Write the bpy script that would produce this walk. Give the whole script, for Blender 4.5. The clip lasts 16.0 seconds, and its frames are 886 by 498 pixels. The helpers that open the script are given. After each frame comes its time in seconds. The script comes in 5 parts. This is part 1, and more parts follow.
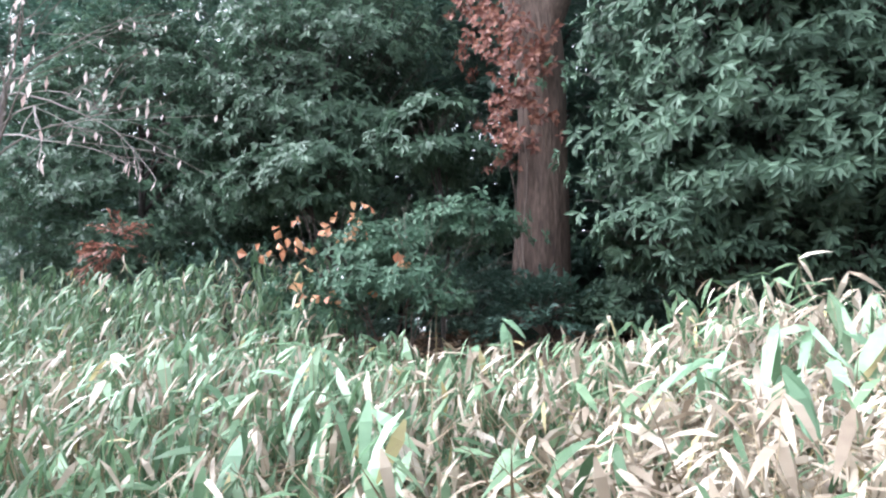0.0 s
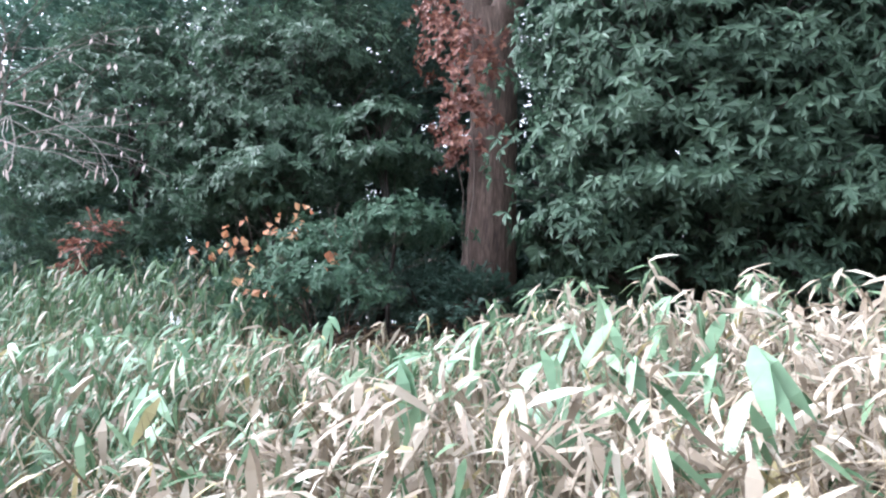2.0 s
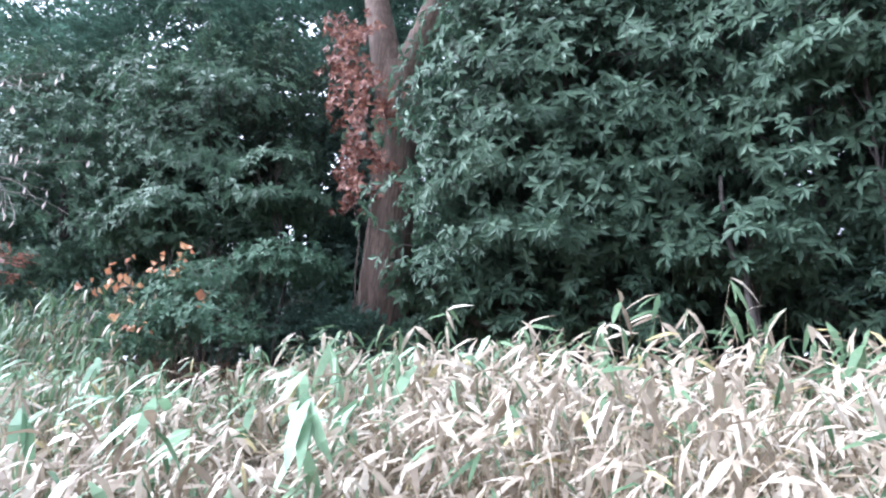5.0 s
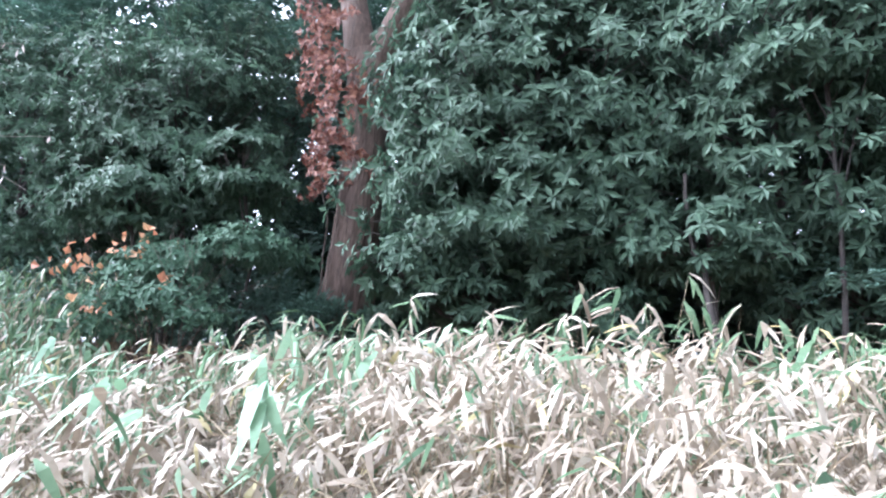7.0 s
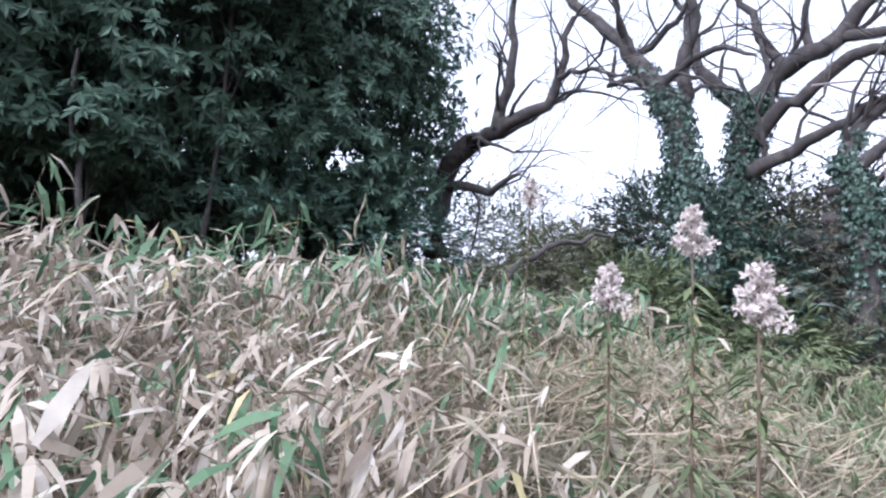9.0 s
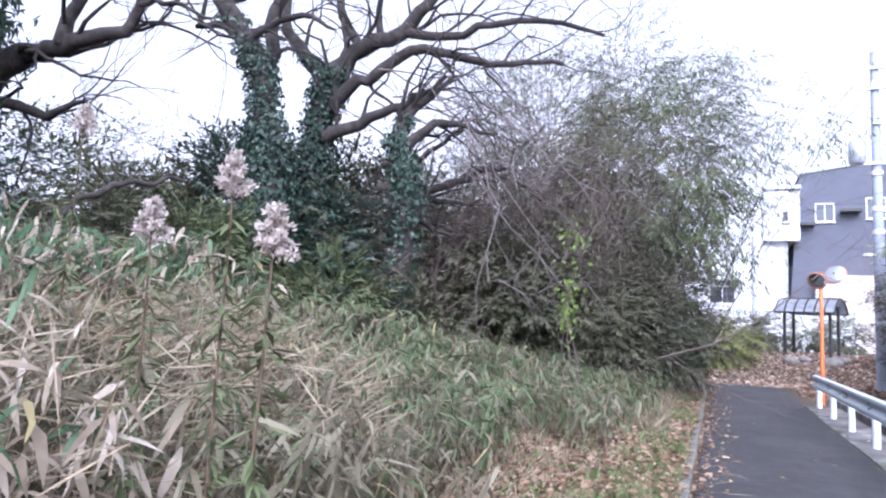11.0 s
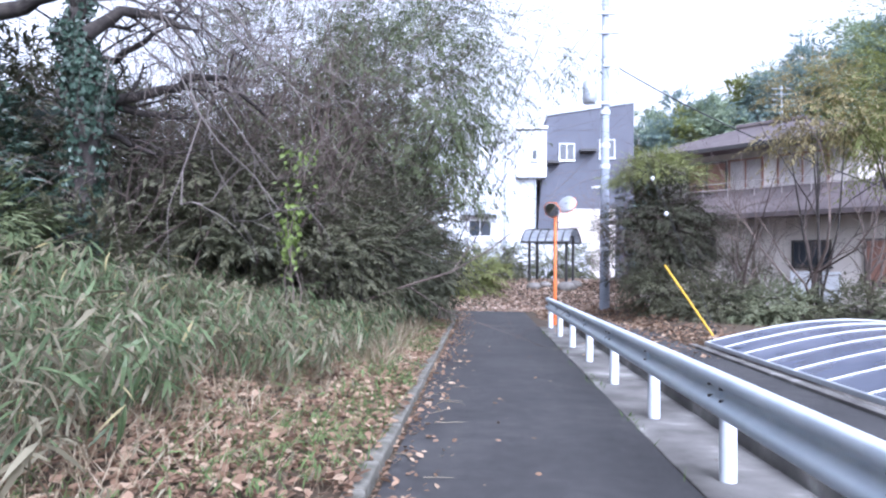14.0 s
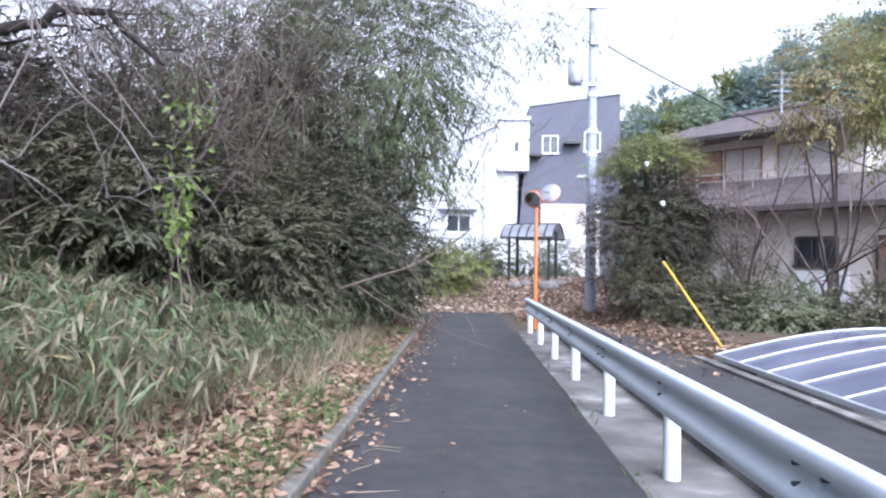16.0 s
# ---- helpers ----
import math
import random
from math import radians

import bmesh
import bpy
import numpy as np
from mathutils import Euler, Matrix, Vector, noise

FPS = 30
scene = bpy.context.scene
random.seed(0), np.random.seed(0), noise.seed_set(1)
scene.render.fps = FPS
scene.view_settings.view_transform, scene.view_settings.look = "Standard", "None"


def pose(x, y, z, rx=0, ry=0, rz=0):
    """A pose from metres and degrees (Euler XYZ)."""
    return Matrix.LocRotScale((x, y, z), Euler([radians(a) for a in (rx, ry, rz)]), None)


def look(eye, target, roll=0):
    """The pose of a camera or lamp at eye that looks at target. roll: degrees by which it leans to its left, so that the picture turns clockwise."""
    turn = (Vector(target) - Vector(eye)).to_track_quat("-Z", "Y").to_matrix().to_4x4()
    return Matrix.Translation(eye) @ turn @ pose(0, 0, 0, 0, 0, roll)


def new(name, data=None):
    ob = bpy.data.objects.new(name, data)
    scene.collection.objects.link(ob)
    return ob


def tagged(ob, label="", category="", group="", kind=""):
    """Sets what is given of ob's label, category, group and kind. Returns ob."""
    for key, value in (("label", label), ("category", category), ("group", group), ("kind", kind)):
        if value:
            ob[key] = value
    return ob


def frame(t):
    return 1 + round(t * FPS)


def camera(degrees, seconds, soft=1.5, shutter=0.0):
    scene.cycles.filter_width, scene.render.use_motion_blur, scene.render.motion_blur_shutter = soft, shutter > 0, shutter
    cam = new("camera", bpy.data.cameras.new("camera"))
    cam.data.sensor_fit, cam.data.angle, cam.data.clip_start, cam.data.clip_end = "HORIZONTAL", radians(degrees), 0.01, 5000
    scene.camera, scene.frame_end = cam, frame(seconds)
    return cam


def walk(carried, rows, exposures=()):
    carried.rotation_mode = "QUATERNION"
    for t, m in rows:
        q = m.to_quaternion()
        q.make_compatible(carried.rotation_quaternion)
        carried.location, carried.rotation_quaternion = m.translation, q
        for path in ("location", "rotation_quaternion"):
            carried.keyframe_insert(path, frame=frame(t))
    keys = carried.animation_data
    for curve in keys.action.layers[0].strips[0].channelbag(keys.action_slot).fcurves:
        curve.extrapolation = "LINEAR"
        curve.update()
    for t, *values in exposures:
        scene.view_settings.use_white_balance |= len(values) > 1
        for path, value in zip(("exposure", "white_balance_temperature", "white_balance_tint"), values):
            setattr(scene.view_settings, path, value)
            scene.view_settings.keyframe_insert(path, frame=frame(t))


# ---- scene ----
SKY, SUN, EXPO = 0.165, 1.25, 2.0
cam = camera(68.1, 16.0, 2.2)
PATH = [
    (0, (-0.033, 0.308, 1.593), (-1.868, -0.331, 2.065), 0.3),
    (0.5, (0.097, 0.594, 1.618), (-1.754, -0.005, 2.08), 0.1),
    (1, (0.253, 0.885, 1.61), (-1.582, 0.235, 2.066), -0.2),
    (1.5, (0.11, 1.267, 1.589), (-1.697, 0.541, 2.044), 0.2),
    (2, (0.104, 1.661, 1.583), (-1.707, 0.933, 2.021), 1.0),
    (2.5, (0.183, 2.008, 1.588), (-1.64, 1.299, 2.007), 1.0),
    (3, (0.05, 2.391, 1.611), (-1.768, 1.673, 2.037), 1.1),
    (3.5, (0.087, 2.717, 1.631), (-1.748, 2.058, 2.077), 0.9),
    (4, (0.2, 2.833, 1.657), (-1.647, 2.215, 2.111), 2.0),
    (4.5, (0.065, 3.118, 1.643), (-1.739, 2.417, 2.147), 2.6),
    (5, (-0.062, 3.338, 1.672), (-1.855, 2.631, 2.205), 2.3),
    (7.5, (-0.075, 3.402, 1.633), (-1.937, 2.861, 2.122), 4.3),
    (7.7, (-0.087, 3.453, 1.608), (-2.003, 3.084, 2.047), 3.7),
    (8, (-0.132, 3.497, 1.592), (-2.092, 3.399, 1.974), 3.7),
    (8.5, (-0.091, 3.611, 1.605), (-2.004, 4.088, 1.938), 3.1),
    (9, (0.088, 3.628, 1.63), (-1.595, 4.666, 1.931), 3.1),
    (9.5, (0.161, 3.662, 1.617), (-1.226, 5.075, 1.906), 2.8),
    (9.7, (0.183, 3.653, 1.616), (-1.059, 5.194, 1.901), 2.6),
    (11.8, (0.42, 3.562, 1.521), (0.028, 5.514, 1.713), 3.2),
    (12, (0.443, 3.561, 1.533), (0.189, 5.538, 1.706), 3.5),
    (12.5, (0.548, 3.701, 1.468), (0.348, 5.688, 1.566), 4.0),
    (13, (0.714, 3.986, 1.465), (0.492, 5.973, 1.513), 3.2),
    (13.5, (0.68, 4.295, 1.467), (0.61, 6.294, 1.479), 1.9),
    (14, (0.8, 4.691, 1.456), (0.68, 6.686, 1.515), 0.6),
    (14.5, (0.868, 5.185, 1.442), (0.806, 7.181, 1.549), 0.6),
    (15, (0.967, 5.728, 1.42), (0.837, 7.721, 1.528), 0.7),
    (15.5, (0.978, 6.265, 1.42), (0.842, 8.259, 1.511), 1.2),
    (16, (1.078, 6.762, 1.424), (1.009, 8.76, 1.477), 1.0),
]
EXPOSURES = [(0.0, EXPO + 0.4, 5700, 13), (2.5, EXPO + 0.24, 5500, 14), (5.0, EXPO + 0.4, 5350, 15), (7.5, EXPO + 0.56, 5350, 15), (8.0, EXPO + 0.26, 5350, 16), (9.0, EXPO - 0.62, 5350, 19), (9.7, EXPO - 0.75, 5350, 21), (12.0, EXPO - 0.8, 5300, 23), (14.0, EXPO - 0.76, 5250, 19), (16.0, EXPO - 0.79, 5450, 18)]
walk(cam, [(t, look(eye, target, roll)) for t, eye, target, roll in PATH], EXPOSURES)

# ---------------------------------------------------------------- light
world = bpy.data.worlds.new("overcast_sky")
scene.world = world
world.use_nodes = True
wt = world.node_tree
wt.nodes.clear()
sky = wt.nodes.new("ShaderNodeTexSky")
sky.sky_type = "NISHITA"
sky.sun_disc = False
sky.sun_elevation = radians(40)
sky.sun_rotation = radians(161)
sky.dust_density = 4.0
sky.air_density = 1.2
hue = wt.nodes.new("ShaderNodeHueSaturation")
hue.inputs["Saturation"].default_value = 0.06
bg = wt.nodes.new("ShaderNodeBackground")
bg.inputs["Strength"].default_value = SKY
wo = wt.nodes.new("ShaderNodeOutputWorld")
wt.links.new(sky.outputs[0], hue.inputs["Color"])
wt.links.new(hue.outputs[0], bg.inputs["Color"])
wt.links.new(bg.outputs[0], wo.inputs["Surface"])

sun_data = bpy.data.lights.new("sun", "SUN")
sun_data.energy = SUN
sun_data.angle = radians(50)
sun_data.color = (1.0, 0.96, 0.92)
sun = new("sun", sun_data)
sun.matrix_world = look((10, -30, 27), (0, 0, 0))


# ---------------------------------------------------------------- materials
def mat(name, ramp, scale=8.0, rough=0.7, bump=0.3, bump_scale=None, island=0.0, metal=0.0, detail=6.0, big=0.5,
        stretch=(1, 1, 1), transl=0.0, spec=0.5, space="Object"):
    """Noise-driven paint: ramp is a list of colours from dark to light, island the share of variation from piece to piece."""
    m = bpy.data.materials.new(name)
    m.use_nodes = True
    nt = m.node_tree
    b = nt.nodes["Principled BSDF"]
    tc = nt.nodes.new("ShaderNodeTexCoord")
    mp = nt.nodes.new("ShaderNodeMapping")
    mp.inputs["Scale"].default_value = stretch
    nt.links.new(tc.outputs[space], mp.inputs["Vector"])
    n1 = nt.nodes.new("ShaderNodeTexNoise")
    n1.inputs["Scale"].default_value = scale
    n1.inputs["Detail"].default_value = detail
    n2 = nt.nodes.new("ShaderNodeTexNoise")
    n2.inputs["Scale"].default_value = scale * 0.13
    n2.inputs["Detail"].default_value = 3
    nt.links.new(mp.outputs[0], n1.inputs["Vector"])
    nt.links.new(mp.outputs[0], n2.inputs["Vector"])
    mix = nt.nodes.new("ShaderNodeMix")
    mix.data_type = "FLOAT"
    mix.inputs[0].default_value = big
    nt.links.new(n1.outputs["Fac"], mix.inputs[2])
    nt.links.new(n2.outputs["Fac"], mix.inputs[3])
    fac = mix.outputs[0]
    st = nt.nodes.new("ShaderNodeMapRange")
    st.inputs["From Min"].default_value = 0.3
    st.inputs["From Max"].default_value = 0.7
    nt.links.new(fac, st.inputs["Value"])
    fac = st.outputs[0]
    if island > 0:
        g = nt.nodes.new("ShaderNodeNewGeometry")
        mx = nt.nodes.new("ShaderNodeMix")
        mx.data_type = "FLOAT"
        mx.inputs[0].default_value = island
        nt.links.new(fac, mx.inputs[2])
        nt.links.new(g.outputs["Random Per Island"], mx.inputs[3])
        fac = mx.outputs[0]
    cr = nt.nodes.new("ShaderNodeValToRGB")
    els = cr.color_ramp.elements
    while len(els) < len(ramp):
        els.new(0.5)
    for i, c in enumerate(ramp):
        els[i].position = i / (len(ramp) - 1)
        els[i].color = (*c, 1)
    nt.links.new(fac, cr.inputs["Fac"])
    nt.links.new(cr.outputs["Color"], b.inputs["Base Color"])
    b.inputs["Roughness"].default_value = rough
    b.inputs["Metallic"].default_value = metal
    b.inputs["Specular IOR Level"].default_value = spec
    if bump > 0:
        bn = nt.nodes.new("ShaderNodeTexNoise")
        bn.inputs["Scale"].default_value = bump_scale or scale * 4
        bn.inputs["Detail"].default_value = 5
        nt.links.new(mp.outputs[0], bn.inputs["Vector"])
        bp = nt.nodes.new("ShaderNodeBump")
        bp.inputs["Strength"].default_value = bump
        bp.inputs["Distance"].default_value = 0.02
        nt.links.new(bn.outputs["Fac"], bp.inputs["Height"])
        nt.links.new(bp.outputs[0], b.inputs["Normal"])
    if transl > 0:
        tr = nt.nodes.new("ShaderNodeBsdfTranslucent")
        nt.links.new(cr.outputs["Color"], tr.inputs["Color"])
        ms = nt.nodes.new("ShaderNodeMixShader")
        ms.inputs[0].default_value = transl
        nt.links.new(b.outputs[0], ms.inputs[1])
        nt.links.new(tr.outputs[0], ms.inputs[2])
        nt.links.new(ms.outputs[0], nt.nodes["Material Output"].inputs["Surface"])
    return m


M_soil = mat("soil", [(0.035, 0.025, 0.017), (0.085, 0.06, 0.038), (0.13, 0.092, 0.06)], 3, 0.95, 0.6, 20)
M_asphalt = mat("asphalt", [(0.035, 0.034, 0.036), (0.055, 0.053, 0.055), (0.085, 0.082, 0.082)], 6, 0.85, 0.5, 260, big=0.6)
M_concrete = mat("weathered_concrete", [(0.05, 0.047, 0.043), (0.12, 0.112, 0.104), (0.2, 0.19, 0.178), (0.5, 0.48, 0.45)], 1.6, 0.9, 0.35, 60, big=0.2, detail=6)
M_kerb = mat("mossy_kerb_concrete", [(0.07, 0.072, 0.048), (0.17, 0.16, 0.135), (0.33, 0.315, 0.28)], 9, 0.92, 0.4, 60)
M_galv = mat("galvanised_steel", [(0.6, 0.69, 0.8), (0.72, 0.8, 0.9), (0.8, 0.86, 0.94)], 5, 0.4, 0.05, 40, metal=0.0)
M_white_post = mat("white_painted_steel", [(0.52, 0.56, 0.62), (0.7, 0.73, 0.78)], 6, 0.45, 0.05, 60)
M_bolt = mat("dark_bolt_steel", [(0.05, 0.05, 0.055), (0.12, 0.12, 0.13)], 20, 0.5, 0.1, metal=0.6)
M_bark = mat("furrowed_bark", [(0.042, 0.028, 0.022), (0.095, 0.064, 0.051), (0.165, 0.118, 0.095)], 22, 0.95, 1.0, 40, stretch=(1, 1, 0.22), big=0.3)
M_limb = mat("grey_limb_bark", [(0.019, 0.016, 0.015), (0.043, 0.036, 0.033), (0.092, 0.078, 0.069)], 7, 0.95, 0.7, 40, big=0.35)
M_twig = mat("grey_brown_twig", [(0.055, 0.04, 0.034), (0.115, 0.086, 0.074), (0.21, 0.165, 0.145)], 3, 0.9, 0, island=0.6)
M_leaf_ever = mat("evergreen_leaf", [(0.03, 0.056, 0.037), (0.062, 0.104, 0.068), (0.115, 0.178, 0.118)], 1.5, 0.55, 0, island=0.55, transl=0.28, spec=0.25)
# Deep-wood leaf raised in colour, in place of fill light in the gaps.
M_leaf_back = mat("lifted_deep_evergreen_leaf", [(0.035, 0.07, 0.052), (0.07, 0.13, 0.098), (0.12, 0.205, 0.155)], 1.2, 0.45, 0, island=0.6, transl=0.25)
M_leaf_bush = mat("bush_leaf", [(0.034, 0.066, 0.042), (0.07, 0.128, 0.082), (0.115, 0.18, 0.118)], 2, 0.6, 0, island=0.6, transl=0.25, spec=0.2)
M_leaf_orange = mat("orange_leaf", [(0.32, 0.13, 0.075), (0.48, 0.23, 0.12), (0.6, 0.38, 0.22)], 4, 0.6, 0, island=0.8, transl=0.25)
M_leaf_red = mat("russet_leaf", [(0.08, 0.036, 0.028), (0.2, 0.082, 0.06), (0.38, 0.19, 0.13)], 2, 0.6, 0, island=0.8, transl=0.25)
M_leaf_ivy = mat("ivy_leaf", [(0.02, 0.04, 0.028), (0.04, 0.072, 0.05), (0.07, 0.11, 0.078)], 3, 0.4, 0, island=0.7, transl=0.1)
M_leaf_olive = mat("olive_leaf", [(0.1, 0.115, 0.065), (0.19, 0.21, 0.125), (0.33, 0.34, 0.22)], 0.8, 0.6, 0, island=0.6, transl=0.35)
M_leaf_lime = mat("lime_leaf", [(0.11, 0.16, 0.035), (0.22, 0.29, 0.08)], 3, 0.5, 0, island=0.7, transl=0.3)
M_leaf_lime2 = mat("yellow_green_leaf", [(0.17, 0.19, 0.06), (0.34, 0.37, 0.14)], 1, 0.6, 0, island=0.6, transl=0.4)
# Hill leaves lightened and greyed in colour to stand for distance haze.
M_leaf_hill_hazed = mat("hazed_hill_leaf", [(0.24, 0.3, 0.21), (0.36, 0.43, 0.31), (0.48, 0.54, 0.41)], 0.3, 0.6, 0, island=0.5, transl=0.45)
M_leaf_hill_dark_hazed = mat("hazed_dark_hill_leaf", [(0.16, 0.22, 0.21), (0.25, 0.33, 0.31), (0.34, 0.42, 0.38)], 0.3, 0.6, 0, island=0.5, transl=0.45)
M_leaf_rust = mat("yellowing_leaf", [(0.24, 0.2, 0.1), (0.4, 0.34, 0.17), (0.5, 0.45, 0.26)], 0.5, 0.6, 0, island=0.5, transl=0.45)
M_leaf_brown = mat("dark_shrub_leaf", [(0.055, 0.056, 0.032), (0.105, 0.104, 0.06), (0.17, 0.168, 0.1)], 1.0, 0.6, 0, island=0.6, transl=0.25)
M_sasa_green = mat("dwarf_bamboo_leaf", [(0.034, 0.066, 0.032), (0.08, 0.138, 0.07), (0.19, 0.275, 0.16)], 20, 0.6, 0, island=0.7, transl=0.3, spec=0.25)
M_sasa_pale = mat("pale_green_bamboo_leaf", [(0.08, 0.15, 0.085), (0.18, 0.29, 0.17), (0.36, 0.46, 0.31)], 20, 0.55, 0, island=0.65, transl=0.3)
M_sasa_dry = mat("dry_dwarf_bamboo_leaf", [(0.125, 0.092, 0.062), (0.25, 0.2, 0.145), (0.35, 0.295, 0.225), (0.6, 0.55, 0.47)], 22, 0.6, 0, island=0.72, transl=0.2)
# Copies of the dwarf bamboo leaf, darkened in colour to lower the verge's brightness.
M_verge_green = mat("dulled_verge_bamboo_leaf", [(0.042, 0.068, 0.026), (0.096, 0.135, 0.056), (0.175, 0.225, 0.112)], 2.0, 0.55, 0, island=0.7, transl=0.25)
M_verge_dry = mat("dulled_dry_verge_bamboo_leaf", [(0.08, 0.068, 0.04), (0.16, 0.14, 0.087), (0.32, 0.29, 0.2)], 2.5, 0.65, 0, island=0.75, transl=0.2)
M_sasa_yellow = mat("yellowed_dwarf_bamboo_leaf", [(0.27, 0.22, 0.09), (0.44, 0.38, 0.2)], 20, 0.55, 0, island=0.8, transl=0.25)
M_culm = mat("dry_culm", [(0.125, 0.088, 0.052), (0.28, 0.22, 0.14), (0.45, 0.385, 0.28)], 3, 0.7, 0, island=0.8)
M_withered = mat("withered_leaf", [(0.3, 0.2, 0.18), (0.55, 0.46, 0.43), (0.72, 0.66, 0.62)], 6, 0.8, 0, island=0.7, transl=0.3)
M_stem = mat("weed_stem", [(0.08, 0.055, 0.035), (0.17, 0.12, 0.075)], 8, 0.8, 0)
M_twig_pale = mat("pale_grey_twig", [(0.09, 0.075, 0.068), (0.165, 0.14, 0.13), (0.27, 0.24, 0.225)], 3, 0.9, 0, island=0.5)
M_leaf_dark = mat("dark_olive_leaf", [(0.034, 0.036, 0.02), (0.068, 0.072, 0.04), (0.12, 0.124, 0.07)], 1.0, 0.6, 0, island=0.6, transl=0.2)
M_litter_tan = mat("dry_tan_leaf", [(0.18, 0.11, 0.075), (0.38, 0.26, 0.19), (0.56, 0.43, 0.34), (0.66, 0.55, 0.46)], 2, 0.75, 0, island=0.8, transl=0.1)
M_plume = mat("seed_plume", [(0.4, 0.34, 0.3), (0.68, 0.61, 0.56)], 20, 0.9, 0, island=0.6, transl=0.3)
M_grass = mat("verge_grass", [(0.06, 0.1, 0.028), (0.12, 0.18, 0.055), (0.2, 0.26, 0.1)], 3, 0.6, 0, island=0.7, transl=0.25)
M_litter = mat("fallen_leaf", [(0.085, 0.052, 0.034), (0.195, 0.118, 0.073), (0.31, 0.2, 0.132), (0.47, 0.37, 0.265)], 2, 0.75, 0, island=0.8, transl=0.1)
M_white_wall = mat("white_render", [(0.68, 0.7, 0.74), (0.78, 0.8, 0.83)], 1.5, 0.85, 0.1, 40)
M_grey_wall = mat("slate_grey_cladding", [(0.095, 0.1, 0.125), (0.125, 0.13, 0.16)], 1.5, 0.8, 0.1, 40)
M_beige_wall = mat("beige_render", [(0.55, 0.5, 0.46), (0.68, 0.63, 0.59)], 1.2, 0.9, 0.15, 40)
M_brown_panel = mat("russet_shutter_panel", [(0.2, 0.1, 0.075), (0.29, 0.16, 0.12)], 3, 0.7, 0.1)
M_roof = mat("dark_brown_roof_tile", [(0.075, 0.062, 0.064), (0.12, 0.098, 0.1), (0.17, 0.142, 0.142)], 3, 0.75, 0.3)
M_frame = mat("dark_window_frame", [(0.03, 0.028, 0.028), (0.06, 0.056, 0.055)], 6, 0.4, 0)
M_white_frame = mat("white_window_frame", [(0.7, 0.72, 0.74), (0.82, 0.83, 0.85)], 6, 0.4, 0)
M_shutter = mat("pale_shutter_panel", [(0.33, 0.3, 0.29), (0.42, 0.39, 0.38)], 3, 0.7, 0.1)
M_pane = mat("window_glass", [(0.03, 0.035, 0.045), (0.06, 0.07, 0.085)], 0.7, 0.08, 0, spec=0.8)
M_orange = mat("orange_enamel", [(0.62, 0.12, 0.02), (0.75, 0.2, 0.04)], 6, 0.4, 0.03)
M_pole = mat("blue_grey_concrete_pole", [(0.3, 0.33, 0.4), (0.42, 0.46, 0.54)], 3, 0.75, 0.15, 40)
M_pole_band = mat("pale_pole_band", [(0.6, 0.64, 0.7), (0.74, 0.77, 0.82)], 8, 0.5, 0)
M_yellow = mat("yellow_guy_guard", [(0.62, 0.36, 0.02), (0.78, 0.5, 0.04)], 6, 0.45, 0)
M_black = mat("black_plastic", [(0.015, 0.015, 0.017), (0.03, 0.03, 0.033)], 6, 0.5, 0)
M_cable = mat("black_cable", [(0.02, 0.02, 0.022), (0.05, 0.05, 0.055)], 6, 0.6, 0)
M_metal = mat("grey_metal", [(0.4, 0.43, 0.46), (0.55, 0.58, 0.62)], 6, 0.45, 0, metal=0.5)
M_rock = mat("garden_rock", [(0.12, 0.11, 0.1), (0.3, 0.28, 0.26)], 5, 0.9, 0.6, 20)
M_poly = mat("tinted_polycarbonate_sheet", [(0.07, 0.08, 0.12), (0.11, 0.125, 0.18), (0.2, 0.22, 0.29)], 1.3, 0.22, 0.02, 3, big=0.6, spec=0.7)
M_poly_clear = mat("weathered_clear_sheet", [(0.34, 0.36, 0.4), (0.5, 0.53, 0.57), (0.62, 0.64, 0.68)], 2.5, 0.3, 0.05, 8, transl=0.55)
M_leaf_bamboo = mat("bamboo_leaf", [(0.055, 0.068, 0.03), (0.115, 0.14, 0.062), (0.21, 0.245, 0.12)], 0.8, 0.6, 0, island=0.6, transl=0.3)
M_mirror = mat("convex_mirror", [(0.8, 0.82, 0.84), (0.85, 0.87, 0.88)], 2, 0.06, 0, metal=1.0)


# ---------------------------------------------------------------- mesh helpers
rng = np.random.default_rng(7)


class Acc:
    """Gathers vertices and faces of one mesh."""

    def __init__(self):
        self.v, self.f, self.m, self.n = [], [], [], 0

    def add(self, v, f, mi=0):
        v = np.asarray(v, float).reshape(-1, 3)
        f = np.asarray(f, int)
        self.v.append(v)
        self.f.append(f + self.n)
        self.m.append(np.full(len(f), mi) if np.isscalar(mi) else np.asarray(mi))
        self.n += len(v)

    def mesh(self, name, mats, smooth=False):
        me = bpy.data.meshes.new(name)
        v = np.concatenate(self.v)
        me.vertices.add(len(v))
        me.vertices.foreach_set("co", v.ravel())
        counts = np.concatenate([np.full(len(f), f.shape[1]) for f in self.f])
        loops = np.concatenate([f.ravel() for f in self.f])
        me.loops.add(len(loops))
        me.loops.foreach_set("vertex_index", loops)
        me.polygons.add(len(counts))
        me.polygons.foreach_set("loop_start", np.concatenate([[0], np.cumsum(counts)[:-1]]))
        me.polygons.foreach_set("loop_total", counts)
        me.polygons.foreach_set("material_index", np.concatenate(self.m))
        me.polygons.foreach_set("use_smooth", np.full(len(counts), smooth))
        for m in mats if isinstance(mats, (list, tuple)) else [mats]:
            me.materials.append(m)
        me.update(calc_edges=True)
        me.validate()
        return me


def part(name, acc, mats, parent=None, label="", smooth=False):
    ob = new(name, acc.mesh(name, mats, smooth))
    if parent is not None:
        ob.parent = parent
    return tagged(ob, label)


